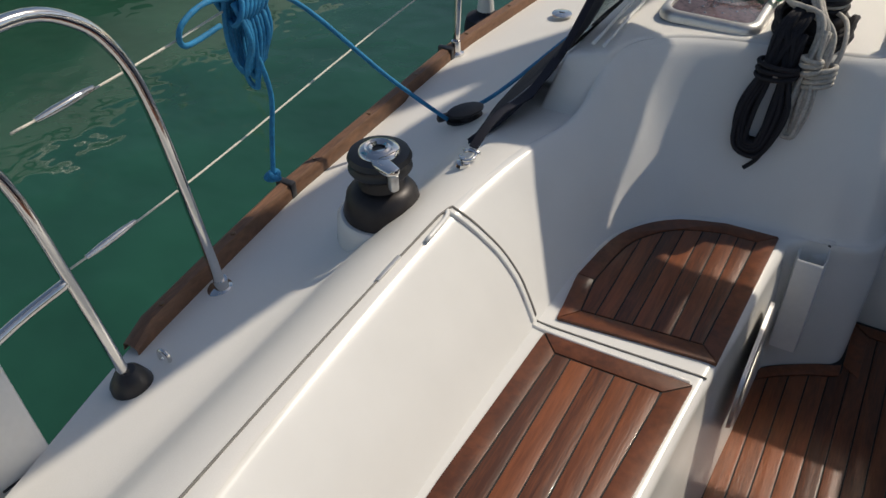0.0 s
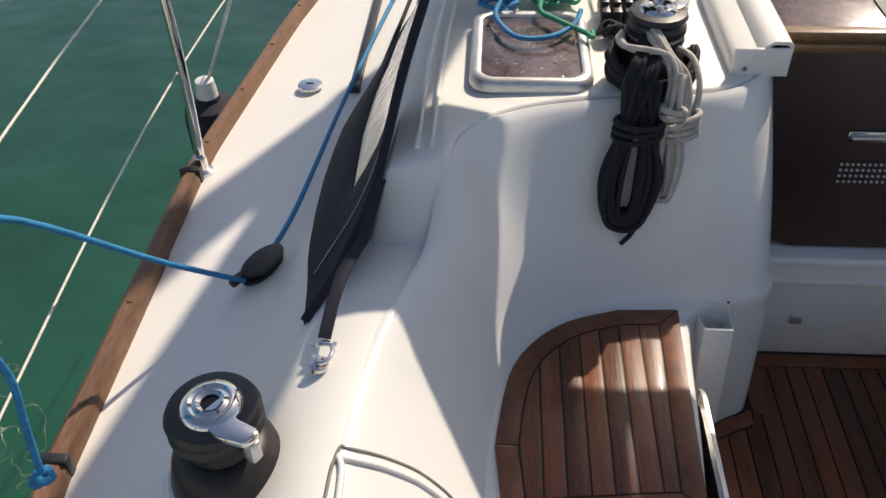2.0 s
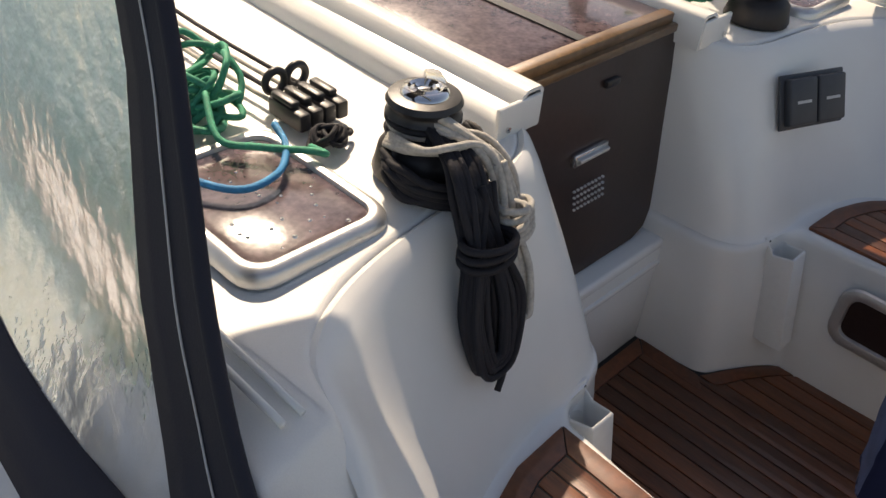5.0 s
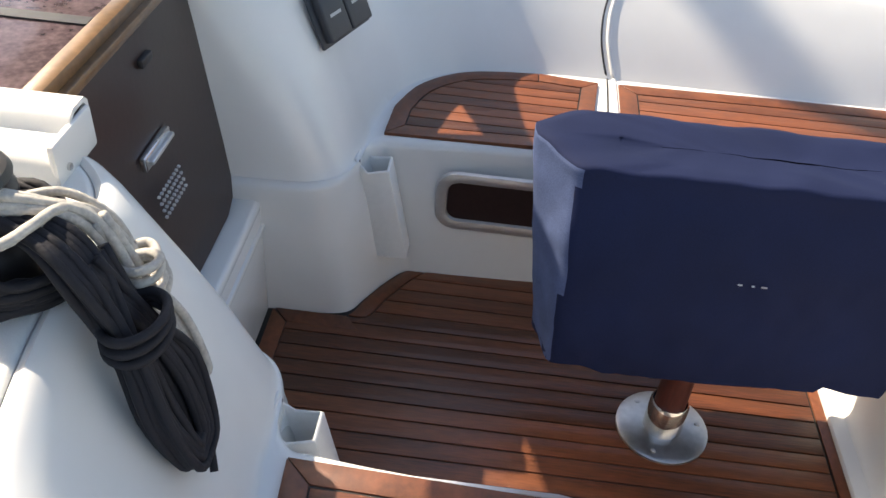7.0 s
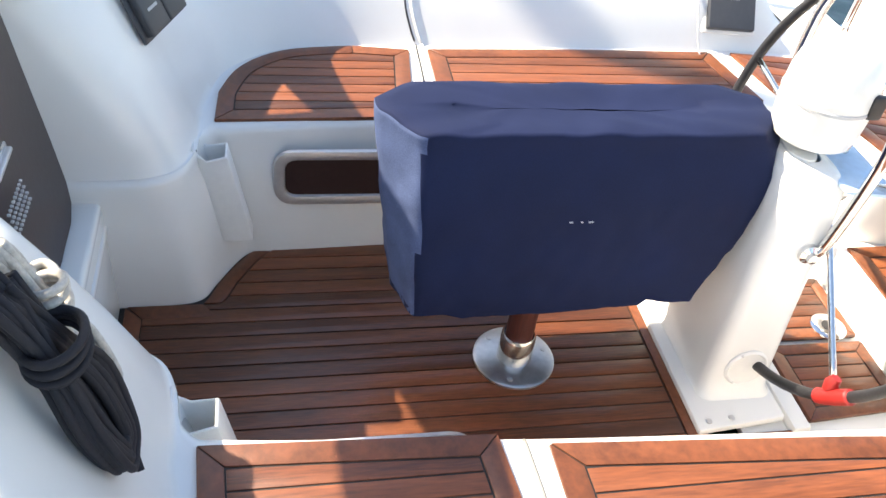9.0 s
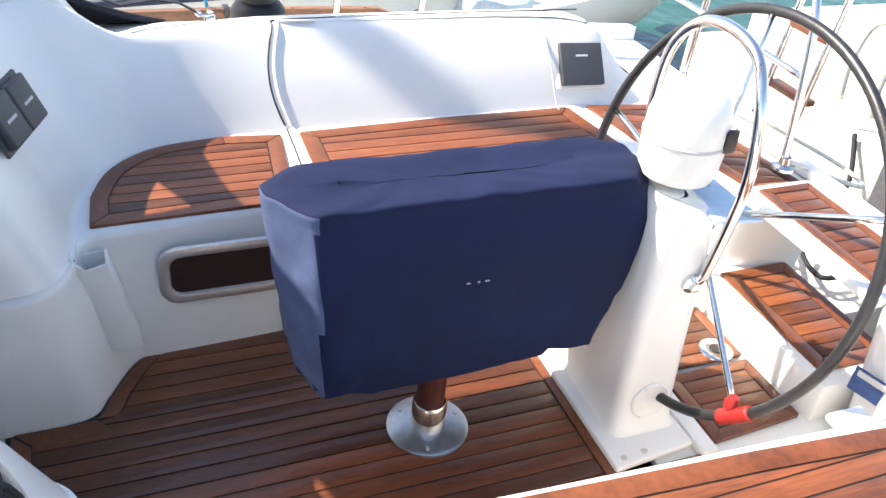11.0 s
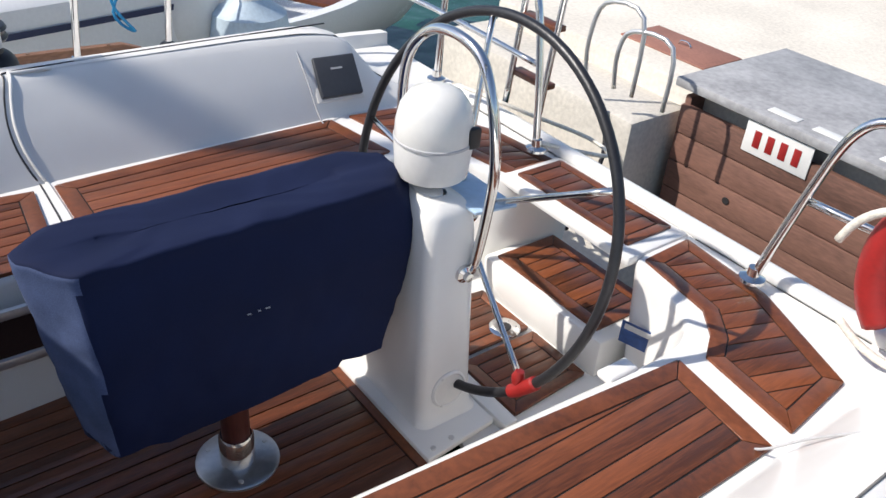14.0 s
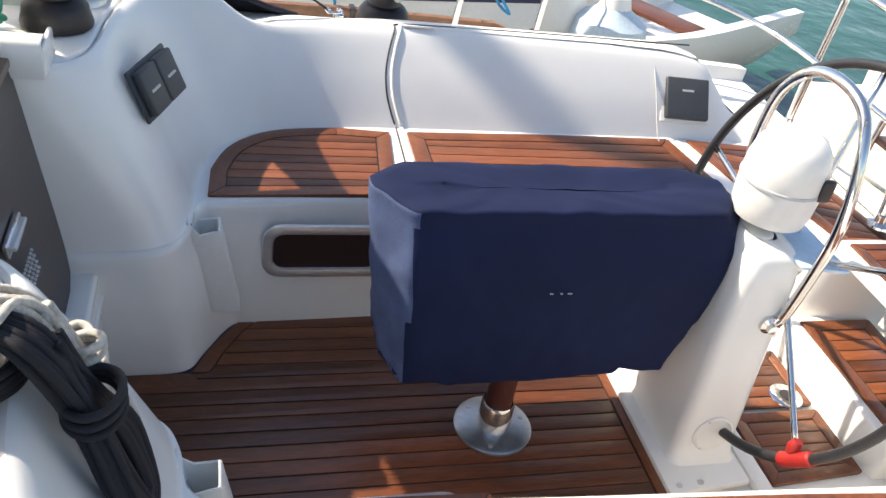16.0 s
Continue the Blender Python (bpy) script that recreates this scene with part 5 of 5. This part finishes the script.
put("stern_line", tube("stern_line", [(0.36, -1.30, 0.46), (0.30, -1.6, 0.36), (0.52, -1.75, 0.30), (0.60, -1.40, 0.47), (0.85, -1.35, 0.47)], 0.008, WIRE, 6, 7), label="white mooring line made fast at the stern", category="rope")

# ---- quay ----
quay = empty("quay", "pale concrete quay with a stone edge in sunlight", "quay", kind="structure")
put("slab", block("slab", (14.6, 16, 1.2), CONCRETE, 0.03, (-4.7, -11.05, -0.50)), quay)
put("kerb", block("kerb", (1.6, 0.45, 0.75), CONCRETE, 0.04, (1.80, -2.84, -0.40)), quay)
put("foot", block("foot", (1.9, 0.55, 0.5), CONCRETE, 0.06, (1.55, -2.36, -0.80)), quay)
plate_ = put("cover_plate", block("cover_plate", (0.62, 0.34, 0.012), RUST, 0.003, (1.42, -3.44, 0.106)), label="rust red metal cover plate on the quay", category="plate")
put("handle", tube("handle", [(1.36, -3.46, 0.112), (1.38, -3.46, 0.135), (1.43, -3.46, 0.135), (1.45, -3.46, 0.112)], 0.006, STEEL, 3, 8), plate_)
chest = empty("quay_chest", "brown boarded wooden chest with a grey lid on the quay", "chest", (0, 0, 0))
for k in range(5):
    put("board", block("board", (3.3, 0.04, 0.152), QUAYWOOD, 0.006, (-0.70, -2.93 - 0.004 * (k % 2), -0.66 + k * 0.157)), chest)
lid = put("lid", block("lid", (3.4, 0.95, 0.05), GREYTOP, 0.012, (-0.70, -3.36, 0.155)), chest)
put("side", block("side", (0.04, 0.85, 0.78), QUAYWOOD, 0.006, (0.93, -3.36, -0.30)), chest)
for x in (0.42, 0.18, -0.15):
    put("label_plate", block("label_plate", (0.16, 0.06, 0.004), WHITEPL, 0.001, (x, -2.98, 0.182)), lid)
for x in (0.55, -0.35):
    put("bolt", lathe("bolt", [(0, 0), (0.02, 0), (0.016, 0.008), (0, 0.009)], BLACK, 14), chest, m=pose(x, -2.905, -0.33, 90, 0, 0))
sign = put("berth_sign", block("berth_sign", (0.36, 0.008, 0.16), WHITEPL, 0.002, (0.37, -2.905, 0.045)), label="white berth sign with red figures on the boards", category="sign")
for k in range(4):
    put("red_bar", block("red_bar", (0.038, 0.003, 0.085), RED, 0.001, (0.37 + (k - 1.5) * -0.072, -2.900, 0.045)), sign)
put("quay_hose", tube("quay_hose", [(1.2, -2.6, 0.0), (1.05, -2.5, -0.2), (1.0, -2.3, -0.44), (0.75, -2.2, -0.45), (0.8, -2.45, -0.44), (1.15, -2.35, -0.44), (0.9, -2.15, -0.45)], 0.012, DARKROPE, 6, 8), label="dark hose lying loose at the quay foot", category="hose")
for x, ln in ((1.35, 0.5), (1.15, 0.42)):
    put("mooring_ring", tube("mooring_ring", [(x, -2.6, 0.11), (x, -2.58, 0.3), (x - 0.05, -2.6, ln), (x - 0.3, -2.6, ln), (x - 0.32, -2.6, 0.11)], 0.012, ALU, 4, 8), label="bent metal mooring hoop on the quay", category="mooring hoop", group="mooring hoops")

# ---- mast and stowed mainsail over the cockpit ----
mast = empty("mast", "tall anodised aluminium mast with the boom on it", "mast", (0, 3.60, 0.86))
put("section", tube("section", [(0, 0, -0.03), (0, 0, 13.0)], 0.085, ALU, 2, 20), mast)
put("foot", lathe("foot", [(0, 0.0), (0.13, 0.0), (0.13, 0.02), (0.10, 0.05), (0, 0.05)], ALU, 24), mast)
boom = put("boom", tube("boom", [(0, -0.09, 1.80), (-0.45, -2.1, 1.84), (-0.90, -4.2, 1.88)], 0.07, ALU, 6, 14), mast)
sail = empty("sail_cover", "navy canvas sail cover over the flaked mainsail on the boom", "sail cover", (0, 3.60, 0.86))
rows = []
for k in range(18):
    t = k / 17
    x, y, z = -0.03 - 0.83 * t, -0.16 - 3.9 * t, 1.79 + 0.08 * t
    w, h = 0.19 - 0.05 * t, 0.42 - 0.16 * t
    rows.append([(x + w * (0.25 + 0.75 * math.sin(math.pi * (0.12 + 0.76 * u)) ** 0.8) * math.cos(2 * math.pi * u), y, z + 0.12 + h * 0.5 * math.sin(2 * math.pi * u) + 0.012 * noise.noise((k * 0.9, u * 6, 2))) for u in [q / 16 for q in range(17)]])
put("canvas", loft("canvas", rows, HOODCLOTH, thick=0.004, sharp=70), sail)

# ---- neighbouring boats ----
def yacht(at, rot, ln, beam, label, stripe):
    y_ = empty("yacht", label, "boat", at)
    rows = []
    for k in range(15):
        t = k / 14
        b = beam / 2 * (0.72 + 0.28 * math.sin(min(1, t * 2.2) * math.pi / 2)) * (1 - max(0, t - 0.55) ** 1.7 * 3.4)
        b = max(b, 0.02)
        y = t * ln
        rows.append([(-b * 0.45, y, -0.55), (-b * 0.9, y, -0.2), (-b, y, 0.30), (-b * 0.99, y, 0.62 + 0.2 * t * t), (-b * 0.95, y, 0.66 + 0.2 * t * t), (0, y, 0.70 + 0.2 * t * t), (b * 0.95, y, 0.66 + 0.2 * t * t), (b * 0.99, y, 0.62 + 0.2 * t * t), (b, y, 0.30), (b * 0.9, y, -0.2), (b * 0.45, y, -0.55)])
    hull = put("hull", loft("hull", rows, HULLWHITE), y_)
    put("transom", mesh_of("transom", rows[0], [tuple(range(11))], HULLWHITE), y_)
    cab = [[(-beam * 0.28 * w, y, 0.66), (-beam * 0.26 * w, y, 0.66 + h * 0.7), (-beam * 0.22 * w, y, 0.66 + h), (beam * 0.22 * w, y, 0.66 + h), (beam * 0.26 * w, y, 0.66 + h * 0.7), (beam * 0.28 * w, y, 0.66)] for y, w, h in ((ln * 0.30, 1, 0.02), (ln * 0.31, 1, 0.36), (ln * 0.5, 1, 0.36), (ln * 0.68, 0.7, 0.2), (ln * 0.74, 0.5, 0.02))]
    put("cabin", loft("cabin", cab, HULLWHITE), y_)
    for sx in (-1, 1):
        put("window_strip", block("window_strip", (0.02, ln * 0.22, 0.10), WASH, 0.008, (sx * beam * 0.272, ln * 0.44, 0.84)), y_)
        put("hull_stripe", loft("hull_stripe", [[(sx * (abs(r[2][0]) + 0.004), r[2][1], 0.50), (sx * (abs(r[2][0]) + 0.004), r[2][1], 0.53)] for r in rows[:12]], stripe), y_)
        put("coaming", tube("coaming", [(sx * beam * 0.34, ln * 0.04, 0.72), (sx * beam * 0.33, ln * 0.2, 0.78), (sx * beam * 0.28, ln * 0.31, 0.84)], 0.06, HULLWHITE, 5, 10), y_)
        for t in (0.05, 0.25, 0.45, 0.65):
            k = int(t * 14)
            put("stanchion", tube("stanchion", [(sx * abs(rows[k][3][0]) * 0.96, t * ln, 0.64), (sx * abs(rows[k][3][0]) * 0.97, t * ln, 1.22)], 0.012, STEEL, 2, 8), y_)
        put("lifeline", tube("lifeline", [(sx * abs(rows[int(t * 14)][3][0]) * 0.97, t * ln, 1.20) for t in (0.05, 0.25, 0.45, 0.65)], 0.005, WIRE, 4, 6), y_)
    put("mast", tube("mast", [(0, ln * 0.55, 0.8), (0, ln * 0.55, 12)], 0.07, ALU, 2, 12), y_)
    y_.rotation_euler = (0, 0, radians(rot))
    return y_


STRIPE = material("dark blue hull stripe", (0.02, 0.03, 0.08), 0.4)
yacht((3.75, -1.15, -0.2), 0, 9.5, 3.1, "white sailing yacht moored alongside", STRIPE)
yacht((-7.6, 1.5, 0.0), 4, 9.5, 3.1, "white sailing yacht moored across the water", STRIPE)
yacht((7.4, -2.0, -0.1), -3, 8.5, 2.8, "white sailing yacht moored further along", STRIPE)
BALL = material("pale blue fender vinyl", (0.50, 0.60, 0.66), 0.4, spread=0.15, scale=5)
ball = fender((2.52, -1.28, 0.10), 0.21, 0.50, BALL, "large pale blue fender between the boats", (2.45, -0.9, 0.45))
fender((2.72, -1.02, 0.25), 0.17, 0.42, WHITEPL, "white fender between the boats", (2.6, -0.7, 0.5))
put("eye_knob", lathe("eye_knob", [(0, 0.25), (0.062, 0.25), (0.055, 0.30), (0.02, 0.325), (0, 0.326)], material("bright blue plastic", (0.02, 0.10, 0.42), 0.4), 18), ball, "bright blue cap")
put("mooring_line", tube("mooring_line", [(1.72, 0.35, 1.05), (1.735, 0.30, 0.8), (1.76, 0.28, 0.5), (1.9, 0.2, 0.35)], 0.006, BLUEROPE, 5, 7), label="thin blue line hanging from the lifeline", category="rope")
put("mooring_line", tube("mooring_line", [(1.70, -0.42, 1.06), (1.73, -0.45, 0.82), (1.74, -0.36, 0.62), (1.70, -0.42, 0.55), (1.68, -0.34, 0.68), (1.72, -0.42, 0.8)], 0.006, BLUEROPE, 5, 7), label="thin blue line looped on the stern rail", category="rope")

# tender with an outboard lying at the quay
tender = empty("tender", "small white boat with a grey outboard at the quay", "boat", (4.6, -3.3, -0.62))
rows = []
for k in range(10):
    t = k / 9
    b = 0.62 * (1 - max(0, t - 0.45) ** 2 * 2.6)
    rows.append([(t * 2.6, -b * 0.6, 0.0), (t * 2.6, -b, 0.35), (t * 2.6, -b, 0.52), (t * 2.6, -b * 0.86, 0.52), (t * 2.6, -b * 0.8, 0.2), (t * 2.6, b * 0.8, 0.2), (t * 2.6, b * 0.86, 0.52), (t * 2.6, b, 0.52), (t * 2.6, b, 0.35), (t * 2.6, b * 0.6, 0.0)])
put("hull", loft("hull", rows, HULLWHITE), tender)
put("outboard", prism("outboard", [(-0.26, -0.13), (0.0, -0.15), (0.05, 0.0), (0.0, 0.15), (-0.26, 0.13)], 0.45, 0.85, GREYPL, 0.03), tender)
put("thwart", block("thwart", (0.25, 1.0, 0.03), TEAKX, 0.006, (1.1, 0, 0.42)), tender)
tender.rotation_euler = (0, 0, radians(120))
